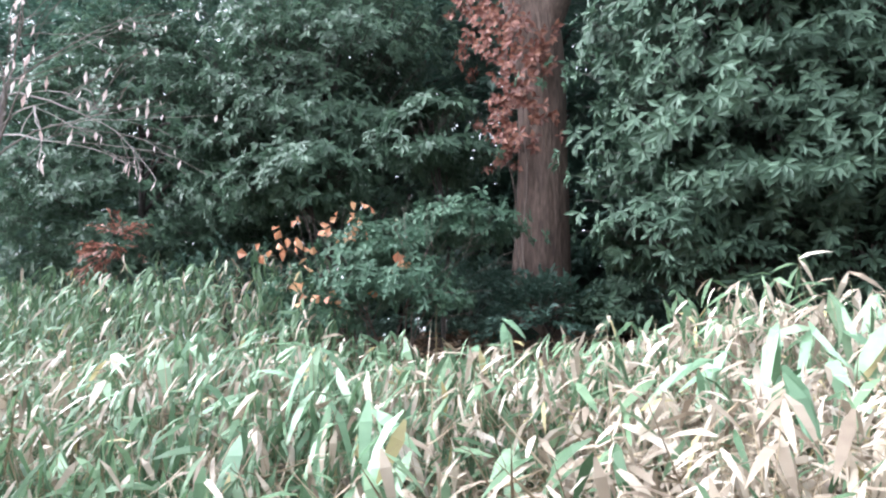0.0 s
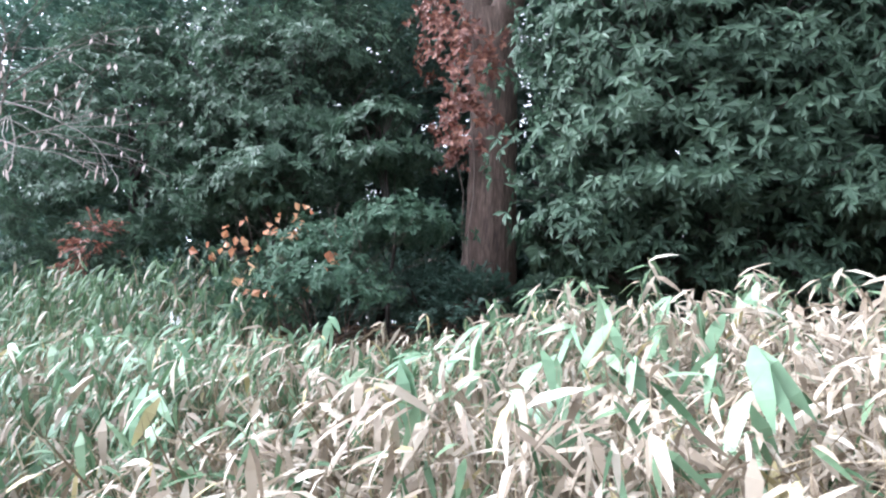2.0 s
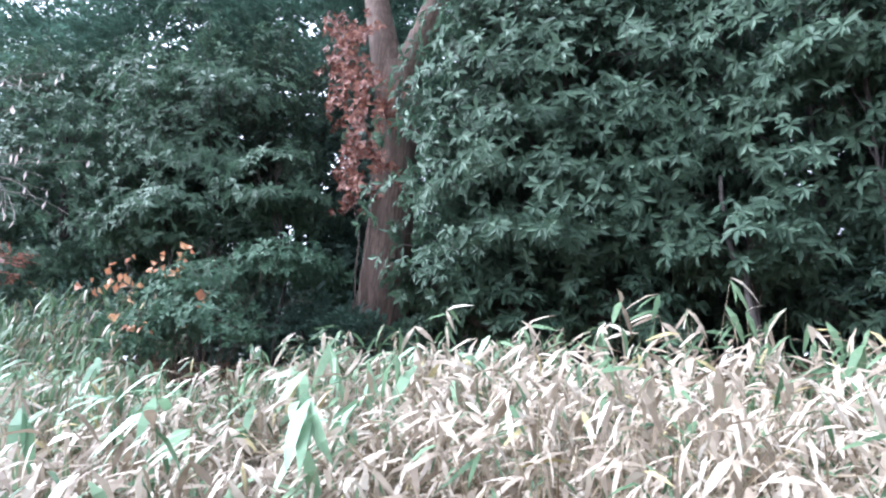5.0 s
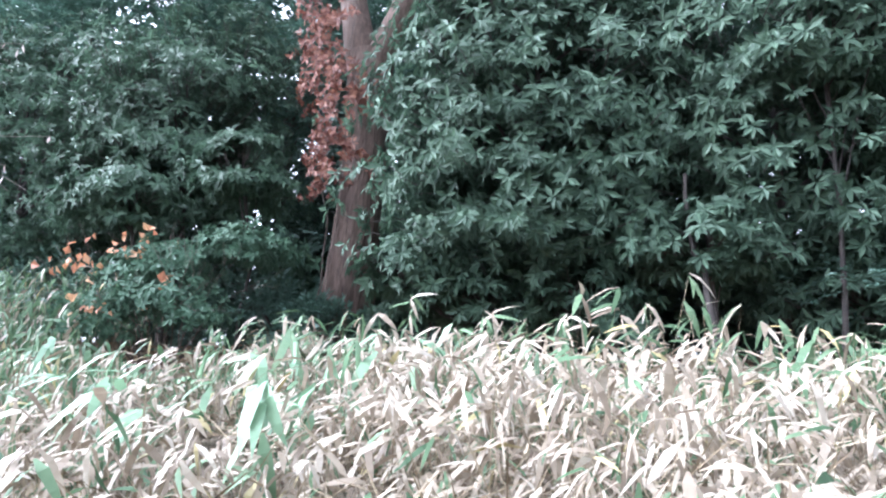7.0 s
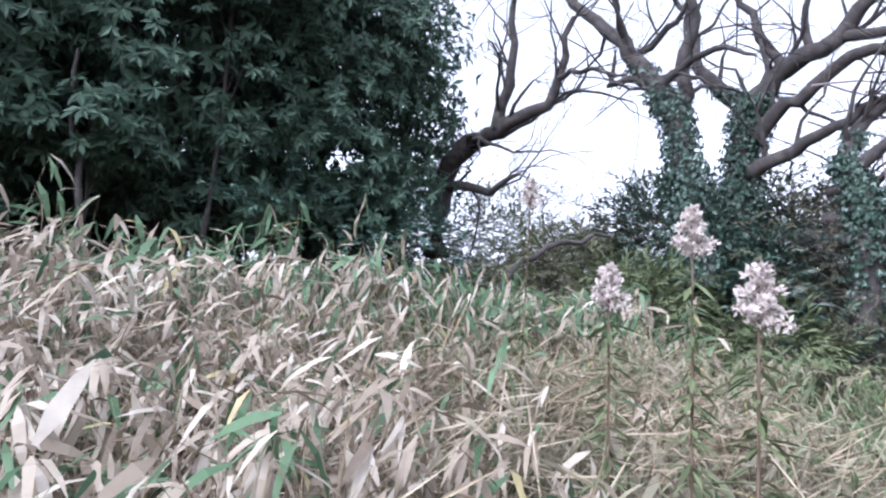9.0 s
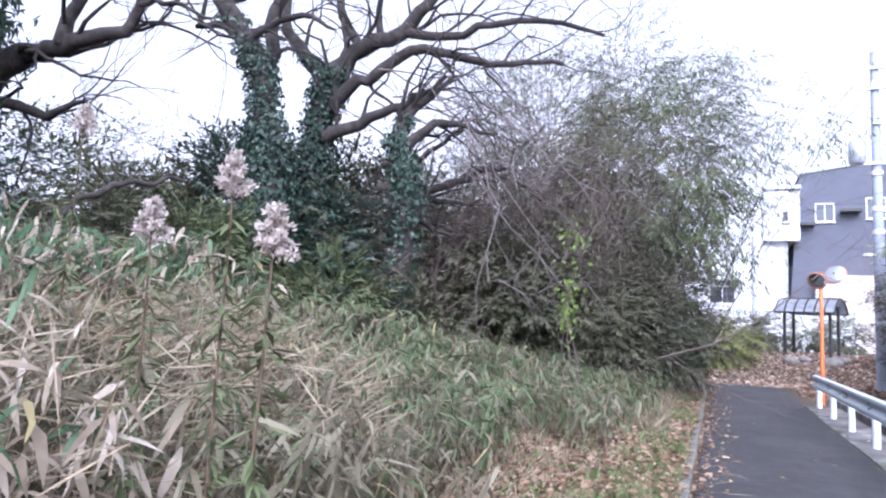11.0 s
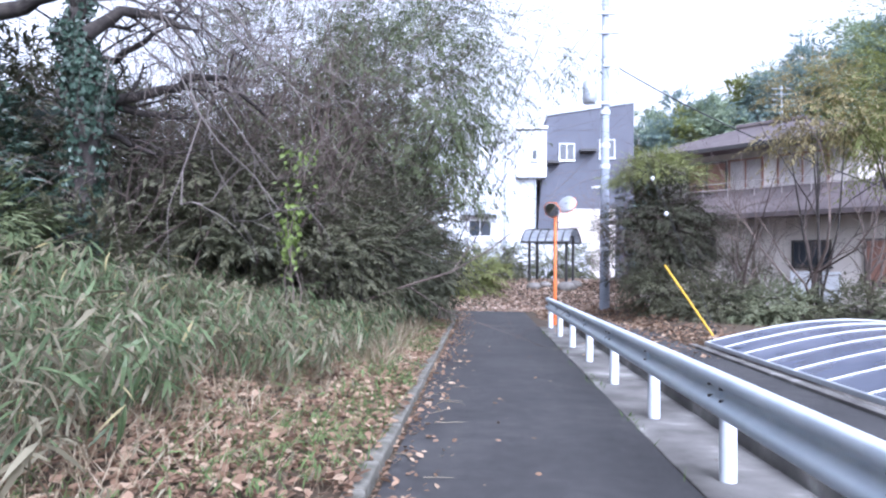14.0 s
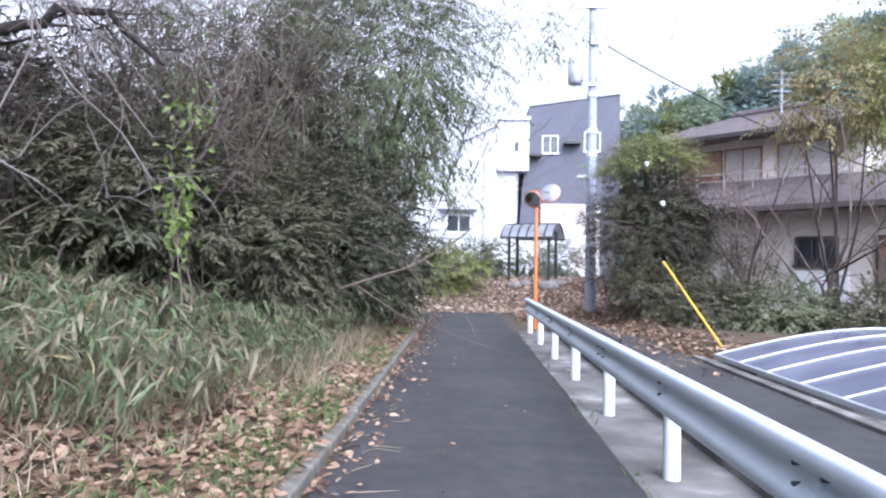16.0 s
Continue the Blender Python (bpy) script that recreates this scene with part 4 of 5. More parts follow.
# drooping bare branch that hangs over the bank
t = thing("hanging_branch", "long drooping bare branches over the bank", "branch", (-4.3, 13.4, 5.6))
tips = []
for k in range(14):
    acc = Acc()
    s = np.array([rng.uniform(-0.8, 0.9), rng.uniform(-1.6, 1.2), rng.uniform(-1.6, 0.5)])
    e = np.array([rng.uniform(1.2, 3.4), rng.uniform(-2.4, 0.6), rng.uniform(-3.6, -1.4)])
    m1 = s + (e - s) * 0.3 + (0.1, 0, 0.35)
    m2 = s + (e - s) * 0.65 + (0.1, 0, 0.1)
    pts = crook(np.array([s, m1, m2, e, e + (0.35, -0.1, 0.02)]), 0.05)
    tube(acc, pts, np.linspace(0.016, 0.003, len(pts)), 5)
    for q in range(4, len(pts), 2):
        grow(acc, tips, pts[q], pts[q] - pts[q - 1] + 0.15 * unit(1)[0], rng.uniform(0.4, 0.8), 0.007, 1, 0.6, (1, 2), 0.08, 0.12, 0.6, 0.0025, 5, 4)
    part("branch", acc, M_twig_pale, t)

# bare shrub with dry hanging leaves beside the wood
g = float(ground_z(-6.4, -9.5))
t = thing("bare_shrub", "pale bare shrub with withered hanging leaves", "shrub", (-6.4, -9.5, g))
tips = []
for k in range(9):
    acc = Acc()
    tube(acc, [(0.1 * k - 0.4, 0, -0.05), (0.1 * k - 0.4, 0.3, 1.8), (0.1, 0.8, 3.3 + 0.16 * k)], [0.03, 0.025, 0.018], 5)
    grow(acc, tips, (0.1, 0.8, 3.3 + 0.16 * k), (0.25 + rng.normal(0, 0.3), 1.0, 0.12 + rng.normal(0, 0.2)), 1.9, 0.018, 2, 0.5, (2, 3), 0.02, 0.1, 0.6, 0.005, 6, 5)
    part("branch", acc, M_twig_pale, t)
acc = Acc()
p = np.array([q for q, _ in tips])
p = p[rng.uniform(0, 1, len(p)) < 0.4]
leaves(acc, p, 0.3 * unit(len(p)) - (0, 0, 1.0), unit(len(p)), rng.uniform(0.1, 0.2, len(p)), rng.uniform(0.03, 0.06, len(p)))
tagged(part("withered_foliage", acc, M_withered, t, "pale pinkish withered leaves"), kind="stuff")


def leafy(at, center, radii, n, size, label, material, n_leaf=9, wide=0.25, spray=0.5, droop=0.6, low=-0.9, name="shrub", cat="shrub", stems=8, inner=0.5, stem_r=0.02, shape=LEAF):
    t = thing(name, label, cat, at, "shrubs and young trees")
    wood, tips = Acc(), []
    c = np.array(center) - np.array(at)
    for k in range(stems):
        e = c + unit(1)[0] * np.array(radii) * 0.6
        s = np.array([rng.normal(0, 0.12), rng.normal(0, 0.12), -0.05])
        tube(wood, [s, (s + e) / 2 + rng.normal(0, 0.1, 3), e], [stem_r, stem_r * 0.7, 0.005], 5)
        grow(wood, tips, (s + e) / 2, e - s + 0.4 * unit(1)[0], float(np.linalg.norm(e - s)) * 0.45, stem_r * 0.5, 1, 0.6, (1, 3), sides=4)
    part("stem", wood, M_limb, t, smooth=True)
    acc = Acc()
    p, u = shell(c, radii, n, low, inner, 9)
    sprays(acc, None, p, u, n_leaf, size, wide, spray, droop, shape=shape)
    part("crown", acc, material, t)
    return t


# olive, bamboo-like tree leaning over the lane, dark bushes at its foot
leafy((-2.0, 21.0, float(ground_z(-2, 21))), (-1.2, 21.5, 5.8), (2.4, 2.2, 3.5), 4700, 0.17, "tall olive-green bamboo grove leaning over the lane", M_leaf_bamboo, 10, 0.16, 0.6, 0.7, name="bamboo_grove", cat="bamboo", stems=14, stem_r=0.03)
leafy((-3.6, 19.0, float(ground_z(-3.6, 19))), (-3.2, 19.0, 3.4), (1.6, 2.0, 2.4), 1500, 0.15, "dull green shrub among the bare twigs", M_leaf_brown, 8, 0.22, 0.45, 0.5)
leafy((-3.2, 15.5, float(ground_z(-3.2, 15.5))), (-3.2, 15.5, 2.4), (1.4, 2.2, 1.3), 1200, 0.13, "dull green shrub among the bare twigs", M_leaf_brown, 8, 0.25, 0.4, 0.4)
leafy((-1.0, 20.3, float(ground_z(-1, 20.3))), (-0.9, 20.6, 1.7), (1.0, 1.9, 1.6), 1800, 0.15, "dark-leaved bush at the edge of the lane", M_leaf_dark, 9, 0.25, 0.4, 0.5)
leafy((-5.6, 14.0, float(ground_z(-5.6, 14))), (-5.6, 14.5, 3.0), (1.2, 2.2, 1.4), 1100, 0.16, "dark shrub behind the bare trees", M_leaf_dark, 8, 0.3, 0.4, 0.4)
for x, y, z, rx, ry, rz, n in ((-1.9, 17.6, 1.2, 0.8, 1.5, 1.5, 1500), (-2.9, 15.0, 1.0, 0.9, 1.5, 1.2, 1300), (-2.4, 19.6, 2.6, 1.2, 1.2, 2.0, 1600), (-6.8, 16.5, 1.9, 1.3, 2.2, 1.9, 1500), (-5.2, 20.0, 2.2, 1.6, 1.8, 2.4, 1700), (-4.6, 17.6, 1.3, 1.4, 1.8, 1.3, 1300), (-2.6, 17.2, 0.9, 1.0, 1.5, 0.9, 1100), (-7.5, 21.5, 1.8, 2.0, 2.4, 1.9, 1500), (-3.6, 22.8, 2.4, 1.5, 1.4, 2.6, 1500)):
    g = float(ground_z(x, y))
    leafy((x, y, g), (x, y, g + z), (rx, ry, rz), n, 0.16, "dense dull green growth among the bare twigs", M_leaf_dark if x > -4 else M_leaf_brown, 8, 0.28, 0.45, 0.4)
for x, y, z, m in ((-3.4, 18.2, 5.6, M_leaf_bamboo), (-2.6, 23.4, 5.2, M_leaf_bamboo)):
    leafy((x, y, float(ground_z(x, y))), (x, y, z), (1.9, 1.7, 2.4), 1300, 0.15, "thin olive foliage in the top of the thicket", m, 8, 0.18, 0.5, 0.6)
leafy((-7.5, 13.0, float(ground_z(-7.5, 13))), (-7.6, 13.5, 3.4), (1.2, 3.2, 1.3), 1200, 0.16, "dark shrub behind the bare trees", M_leaf_dark, 8, 0.3, 0.4, 0.4)
# Paler olive leaf puts the haze over this scrub into its colour.
for x, y in ((-11.0, 11.5), (-12.5, 16.0), (-10.0, 19.0)):
    g = float(ground_z(x, y))
    leafy((x, y, g), (x, y, g + 0.9), (1.6, 2.4, 1.1), 1300, 0.15, "olive scrub on the bank behind, paled in colour for haze", M_leaf_olive, 8, 0.3, 0.5, 0.3)
leafy((0.3, 31.0, 0.45), (0.35, 31.0, 1.2), (1.2, 1.0, 0.95), 900, 0.19, "yellow-green leafy bush at the end of the lane", M_leaf_lime2, 9, 0.25, 0.4, 0.4)
leafy((1.9, 33.5, 0.9), (1.9, 33.5, 1.5), (1.0, 0.9, 0.9), 350, 0.14, "dull green bush at the end of the lane", M_leaf_brown, 9, 0.25, 0.4, 0.4)

# leafy growth that stands out from the thicket towards the lane
for x, y, z, rx, ry, rz, n, m in ((-1.5, 15.4, 1.3, 0.7, 1.0, 1.0, 800, M_leaf_brown), (-1.2, 17.2, 1.5, 0.7, 1.1, 1.3, 1000, M_leaf_dark), (-2.6, 14.2, 1.5, 0.8, 0.9, 0.8, 600, M_leaf_brown), (-0.9, 18.8, 1.5, 0.8, 1.0, 1.5, 1100, M_leaf_dark)):
    g = float(ground_z(x, y))
    leafy((x, y, g), (x, y, g + z), (rx, ry, rz), n, 0.11, "dark small-leaved bush before the bare thicket", m, 8, 0.3, 0.32, 0.25)

for x, y, z, rx, ry, rz, n, m in ((-5.9, 10.4, 0.55, 1.0, 0.9, 0.6, 600, M_leaf_bamboo), (-4.6, 11.2, 0.5, 0.9, 0.7, 0.6, 520, M_leaf_bamboo), (-7.4, 10.2, 0.6, 1.0, 0.9, 0.6, 520, M_leaf_brown), (-3.7, 11.8, 0.5, 0.8, 0.6, 0.55, 420, M_leaf_brown), (-6.9, 11.6, 1.3, 0.6, 0.5, 1.0, 480, M_leaf_ivy), (-5.2, 12.2, 1.0, 0.5, 0.5, 0.9, 420, M_leaf_ivy)):
    g = float(ground_z(x, y))
    leafy((x, y, g), (x, y, g + z), (rx, ry, rz), n, 0.13, "green undergrowth round the feet of the bare trees", m, 8, 0.26, 0.35, 0.3)

# bamboo tips that arch over the lane against the sky
leafy((-0.6, 21.6, float(ground_z(-0.6, 21.6))), (2.0, 20.6, 6.6), (1.7, 1.0, 1.3), 110, 0.16, "thin bamboo tips arching over the lane", M_leaf_bamboo, 7, 0.16, 0.5, 0.8, name="bamboo", cat="bamboo", stems=6, inner=0.2, stem_r=0.012)

# bright vine hanging from the thicket
vine = thing("vine", "bright yellow-green vine hanging in the bare twigs", "vine", (-1.56, 12.7, float(ground_z(-1.56, 12.7))))
stems, lf = Acc(), Acc()
for q in range(3):
    pts = crook(np.array([(0.04 * q, 0.05 * q, 0.0), (0.1 - 0.1 * q, 0.1, 0.8), (-0.05, 0.05 * q, 1.5), (0.1 * q, 0.0, 2.5)]), 0.06)
    tube(stems, pts, np.linspace(0.012, 0.004, len(pts)), 5)
    k = rng.integers(len(pts) // 2, len(pts), 45)
    p = pts[k] + rng.normal(size=(45, 3)) * np.array([0.07, 0.07, 0.14])
    L = rng.uniform(0.07, 0.13, 45)
    leaves(lf, p, 0.7 * unit(45) - (0, 0, 0.6), unit(45) + (0.3, -0.8, 0.5), L, L * 0.6)
part("stem", stems, M_twig, vine, smooth=True)
tagged(part("leaf_mass", lf, M_leaf_lime, vine, "bright yellow-green leaves"), kind="stuff")

# hedge and trees before the old house
for x, y, r, h, m in ((5.7, 22.5, 0.9, 0.9, M_leaf_brown), (6.3, 20.4, 0.9, 0.6, M_leaf_brown), (7.4, 19.8, 1.0, 0.6, M_leaf_olive), (8.7, 19.2, 1.1, 0.6, M_leaf_brown), (10.0, 18.8, 1.1, 0.65, M_leaf_olive), (11.4, 18.4, 1.1, 0.7, M_leaf_olive), (12.8, 18.0, 1.1, 0.8, M_leaf_brown)):
    leafy((x, y, 0.28), (x, y, 0.28 + h * 0.62), (r, r * 0.8, h * 0.68), 650, 0.12, "rough low hedge in front of the old house", m, 8, 0.3, 0.3, 0.3, name="hedge", cat="hedge")
leafy((6.0, 24.5, 0.28), (6.0, 24.5, 4.2), (1.25, 1.0, 0.7), 1500, 0.1, "round shrub tree with a bright yellow-green top", M_leaf_lime2, 8, 0.2, 0.3, 0.5, -0.1, "shrub_tree", "tree", 26, 0.6)
leafy((6.0, 24.2, 0.28), (6.0, 24.3, 2.6), (1.5, 1.0, 1.9), 4200, 0.115, "dense tangle of twigs and dull leaves under the round shrub tree", M_leaf_dark, 7, 0.3, 0.3, 0.4, -0.9, "shrub", "shrub", 40, 0.3)
thicket((6.0, 24.4, 0.28), 34, "grey tangle of fine twigs in the round shrub tree", 1.3, 0.6, 4.3, 0.014, 0.0, (0, 0), 3)
leafy((7.6, 23.0, 0.28), (7.6, 23.0, 1.3), (0.9, 0.7, 1.0), 700, 0.1, "brownish twiggy shrub against the house wall", M_leaf_brown, 6, 0.25, 0.3, 0.3, stems=20)
leafy((8.4, 20.0, 0.28), (8.4, 20.0, 5.0), (1.1, 1.2, 1.3), 650, 0.12, "slender tree with thin yellowing leaves", M_leaf_rust, 7, 0.3, 0.5, 0.5, -0.9, "tree", "tree", 4, 0.3, 0.035)
leafy((10.2, 19.4, 0.28), (10.2, 19.6, 5.3), (1.7, 1.4, 2.2), 1900, 0.12, "slender tree with thin yellow-green leaves", M_leaf_lime2, 8, 0.3, 0.5, 0.5, -0.9, "tree", "tree", 4, 0.3, 0.035)
for x, y in ((7.3, 21.5), (9.1, 24.6), (8.7, 24.9), (8.3, 20.0), (10.6, 22.0)):
    thicket((x, y, 0.28), 3, "small bare many-stemmed tree in front of the wall", 0.2, 0.2, 4.5, 0.06, -0.03, (0, 0), 3)

# ---------------------------------------------------------------- fallen leaves, grass and twigs
def scatter(name, n, xr, yr, label, material, size, keep=None, flat=0.55, cat="leaf litter", lift=0.012, wide=0.55):
    acc = Acc()
    x, y = rng.uniform(*xr, n), rng.uniform(*yr, n)
    if keep is not None:
        k = keep(x, y)
        x, y = x[k], y[k]
    n = len(x)
    z = ground_z(x, y) + lift
    z = np.where((x > 0.14) & (x < 2.24) & (y < 28), 0.018, z)
    z = np.where((x > 2.24) & (x < 2.97) & (y < 22), 0.03, z)
    z = np.where((x > 2.98) & (x < 4.3) & (y < 25), ramp(y) + 0.03, z)
    a = rng.uniform(0, 6.28, n)
    al = np.stack([np.cos(a), np.sin(a), rng.normal(0, 0.25, n)], -1)
    up = np.stack([rng.normal(0, flat, n), rng.normal(0, flat, n), np.ones(n)], -1)
    L = size * rng.uniform(0.6, 1.3, n)
    leaves(acc, np.stack([x, y, z + rng.uniform(0, lift, n)], -1), al, up, L, L * wide * rng.uniform(0.7, 1.2, n), shape=CURLED)
    return tagged(part(name, acc, material), label, cat, kind="stuff")


scatter("leaf_litter", 46000, (-2.6, 0.0), (4, 22), "brown fallen leaves along the kerb", M_litter, 0.085, lambda x, y: rng.uniform(0, 1, len(x)) < np.exp(-np.abs(x + 1.0) / 0.9) * (0.62 + 0.5 * wave(x, y, 1.9)) + 0.14, flat=0.75, lift=0.025)
scatter("leaf_litter", 15000, (-2.5, 6.5), (27.0, 36), "dry tan fallen leaves over the open ground at the lane's end", M_litter_tan, 0.12)
scatter("leaf_litter", 9000, (2.5, 6.0), (14.0, 28), "brown fallen leaves on the verge of the ramp", M_litter, 0.1, lambda x, y: rng.uniform(0, 1, len(x)) < np.exp(-np.abs(x - 4.75) / 0.45) * smooth(y, 14, 16.5) + smooth(y, 23, 25.5))
scatter("leaf_litter", 4200, (-0.04, 0.6), (4, 26), "brown fallen leaves on the edge of the asphalt", M_litter, 0.07, lambda x, y: rng.uniform(0, 1, len(x)) < np.exp(-(x - 0.1) / 0.16))
scatter("leaf_litter", 9000, (-12.0, -7.4), (-9.0, 9.0), "brown fallen leaves on the floor of the wood", M_litter, 0.14)
scatter("leaf_litter", 60, (0.5, 2.9), (4, 22), "stray leaves on the lane", M_litter, 0.05)


def grass(name, n, xr, yr, label, material, h, keep=None):
    acc = Acc()
    x, y = rng.uniform(*xr, n), rng.uniform(*yr, n)
    if keep is not None:
        k = keep(x, y)
        x, y = x[k], y[k]
    n = len(x)
    al = np.stack([rng.normal(0, 0.5, n), rng.normal(0, 0.5, n), np.ones(n) * 0.7], -1)
    L = h * rng.uniform(0.5, 1.3, n)
    leaves(acc, np.stack([x, y, ground_z(x, y)], -1), al, unit(n), L, np.full(n, 0.01))
    return tagged(part(name, acc, material), label, "grass", kind="stuff")


grass("grass", 22000, (-1.7, 0.0), (4, 21), "short green grass beside the kerb", M_grass, 0.13, lambda x, y: wave(x, y, 1.8) + 0.6 * rng.uniform(-1, 1, len(x)) > -0.1 + 0.7 * np.abs(x + 0.4))
grass("dry_grass", 16000, (-2.8, -0.4), (4, 22), "dry straw-coloured grass at the foot of the bank", M_culm, 0.24, lambda x, y: rng.uniform(0, 1, len(x)) < 0.8 * smooth(-x, 0.5, 1.6))

grass("dry_grass", 4200, (-1.9, -0.4), (13.2, 19.5), "mound of dead brown grass at the bend of the bank", M_culm, 0.42, lambda x, y: rng.uniform(0, 1, len(x)) < 0.9 - 0.6 * np.abs(x + 1.1))
grass("grass", 420, (2.19, 2.29), (5, 20), "weeds in the joint between asphalt and footing", M_grass, 0.11, lambda x, y: wave(x, y, 3.1) > 0.15)

# ---------------------------------------------------------------- goldenrod gone to seed
def goldenrod(x, y, h, lean=0.0):
    g = float(ground_z(x, y))
    t = thing("goldenrod", "tall goldenrod stalk with a pale fluffy seed plume", "wild plant", (x, y, g), "goldenrod stalks")
    st, lf, pl = Acc(), Acc(), Acc()
    pts = [(0, 0, -0.02), (lean * 0.3, 0.01, h * 0.4), (lean * 0.7, 0.02, h * 0.75), (lean, 0.02, h)]
    tube(st, pts, [0.007, 0.006, 0.005, 0.003], 5)
    n = 150
    tz = rng.uniform(0.15, 0.9, n)
    p = np.stack([lean * tz, 0.015 + 0 * tz, h * tz], -1)
    a = rng.uniform(0, 6.28, n)
    leaves(lf, p, np.stack([np.cos(a), np.sin(a), 0.1 - 0.9 * rng.uniform(0, 1, n)], -1), np.tile([0, 0, 1.0], (n, 1)) + 0.2 * unit(n), rng.uniform(0.08, 0.15, n), rng.uniform(0.016, 0.026, n))
    for k in range(14):
        a = k * 2.4
        z0 = h - 0.12 + 0.011 * k
        L = 0.075 * (1 - k / 15) + 0.01
        q = np.array([lean, 0.02, z0])
        e = q + (L * math.cos(a), L * math.sin(a), 0.015)
        tube(st, [q, (q + e) / 2 + (0, 0, 0.02), e], [0.003, 0.002, 0.001], 3)
        m = 48
        s = rng.uniform(0.1, 1, m)
        pp = q + (e - q) * s[:, None] + 0.01 * unit(m) + np.stack([0 * s, 0 * s, 0.05 * s * (1 - s)], -1)
        leaves(pl, pp, unit(m) + (0, 0, 0.4), unit(m), np.full(m, 0.024), np.full(m, 0.012))
    part("stem", st, M_stem, t, smooth=True)
    tagged(part("leaf_mass", lf, M_leaf_bamboo, t), kind="stuff")
    part("plume", pl, M_plume, t, "pale fluffy seed plume")


goldenrod(-1.33, 5.47, 1.8)
goldenrod(-0.95, 5.2, 1.66, 0.03)
goldenrod(-1.6, 5.39, 1.53, -0.03)
goldenrod(-2.9, 6.02, 1.84, 0.03)

# ---------------------------------------------------------------- street furniture
pole = thing("utility_pole", "tall blue-grey concrete utility pole with crossarms and a transformer", "utility pole", (4.82, 26.55, 0.2))
acc = Acc()
tube(acc, [(0, 0, -0.2), (0, 0, 5), (0.0, 0, 10.3)], [0.165, 0.14, 0.11], 16, 0, True)
part("shaft", acc, M_pole, pole, smooth=True)
for z in (1.9, 4.6, 5.3, 6.4):
    acc = Acc()
    tube(acc, [(0, 0, z), (0, 0, z + 0.14)], [0.168, 0.166], 16, 0, True)
    part("band", acc, M_pole_band, pole, smooth=True)
for z, a, b in ((9.1, -0.6, 0.45), (8.0, -0.1, 0.55), (6.75, -0.6, 0.2), (9.75, -0.3, 0.3)):
    acc = Acc()
    box(acc, (a, -0.19, z - 0.04), (b, -0.11, z + 0.04), 0, 0.006)
    arm = part("crossarm", acc, M_metal, pole)
    for x in np.linspace(a + 0.06, b - 0.06, 3):
        acc = Acc()
        tube(acc, [(x, -0.15, z + 0.04), (x, -0.15, z + 0.1), (x, -0.15, z + 0.16), (x, -0.15, z + 0.22)], [0.02, 0.05, 0.035, 0.045], 10, 0, True)
        part("insulator", acc, M_white_frame, arm, smooth=True)
acc = Acc()
tube(acc, [(-0.52, -0.1, 6.75), (-0.52, -0.1, 6.8), (-0.52, -0.1, 7.45), (-0.52, -0.1, 7.52)], [0.2, 0.24, 0.24, 0.17], 18, 0, True)
part("transformer", acc, M_metal, pole, "pale grey transformer can", True)
acc = Acc()
tube(acc, [(0, -0.1, 3.9), (-0.18, -0.25, 3.97), (-0.34, -0.4, 3.95)], 0.02, 8, 0, True)
box(acc, (-0.5, -0.55, 3.88), (-0.26, -0.36, 3.97), 0, 0.02)
part("street_light", acc, M_white_frame, pole, "small white lamp head")


def cable(a, b, sag, r=0.012, label="thin black overhead power cable"):
    a, b = np.array(a, float), np.array(b, float)
    t = np.linspace(0, 1, 24)[:, None]
    p = a + (b - a) * t
    p[:, 2] -= sag * 4 * t[:, 0] * (1 - t[:, 0])
    acc = Acc()
    tube(acc, p - a, r, 6)
    ob = part("cable", acc, M_cable, None, "", True)
    ob.location = a
    return tagged(ob, label, "cable")


cable((5.25, 26.4, 8.1), (12.6, 22.4, 3.25), 0.35, 0.022, "black service cable from the pole to the house")
cable((4.3, 26.4, 9.5), (-1.0, 45.0, 8.0), 0.6, 0.01)
cable((4.8, 26.4, 9.5), (1.0, 45.0, 7.0), 0.6, 0.01)
cable((4.82, 26.4, 8.4), (5.2, 17.0, 0.05), 0.0, 0.006, "thin steel guy wire")
for s in (0.42, 0.3):
    acc = Acc()
    tube(acc, [(0, 0, -0.05), (0, 0, -0.02), (0, 0, 0.03), (0, 0, 0.05)], [0.02, 0.045, 0.045, 0.02], 10, 0, True)
    ob = part("wire_ball", acc, M_white_frame, None, "", True)
    ob.location = (5.1 + (4.82 - 5.1) * s, 17.3 + 9.1 * s, 0.35 + 8.05 * s)
    tagged(ob, "small white ball on the guy wire", "wire ball")
guard = thing("guy_guard", "yellow plastic guard tube with black bands on the guy wire", "guy guard", (5.2, 17.0, 0.02))
acc = Acc()
e = np.array([-0.8, 0.9, 1.55])
tube(acc, [(0, 0, 0), e * 0.5, e], 0.02, 10, 0, True)
part("tube", acc, M_yellow, guard, smooth=True)
for s in np.linspace(0.02, 0.35, 7):
    acc = Acc()
    tube(acc, [e * s + (0.09, 0, 0), e * (s + 0.025) + (0.09, 0, 0)], 0.026, 8, 0, True)
    part("band", acc, M_black, guard)

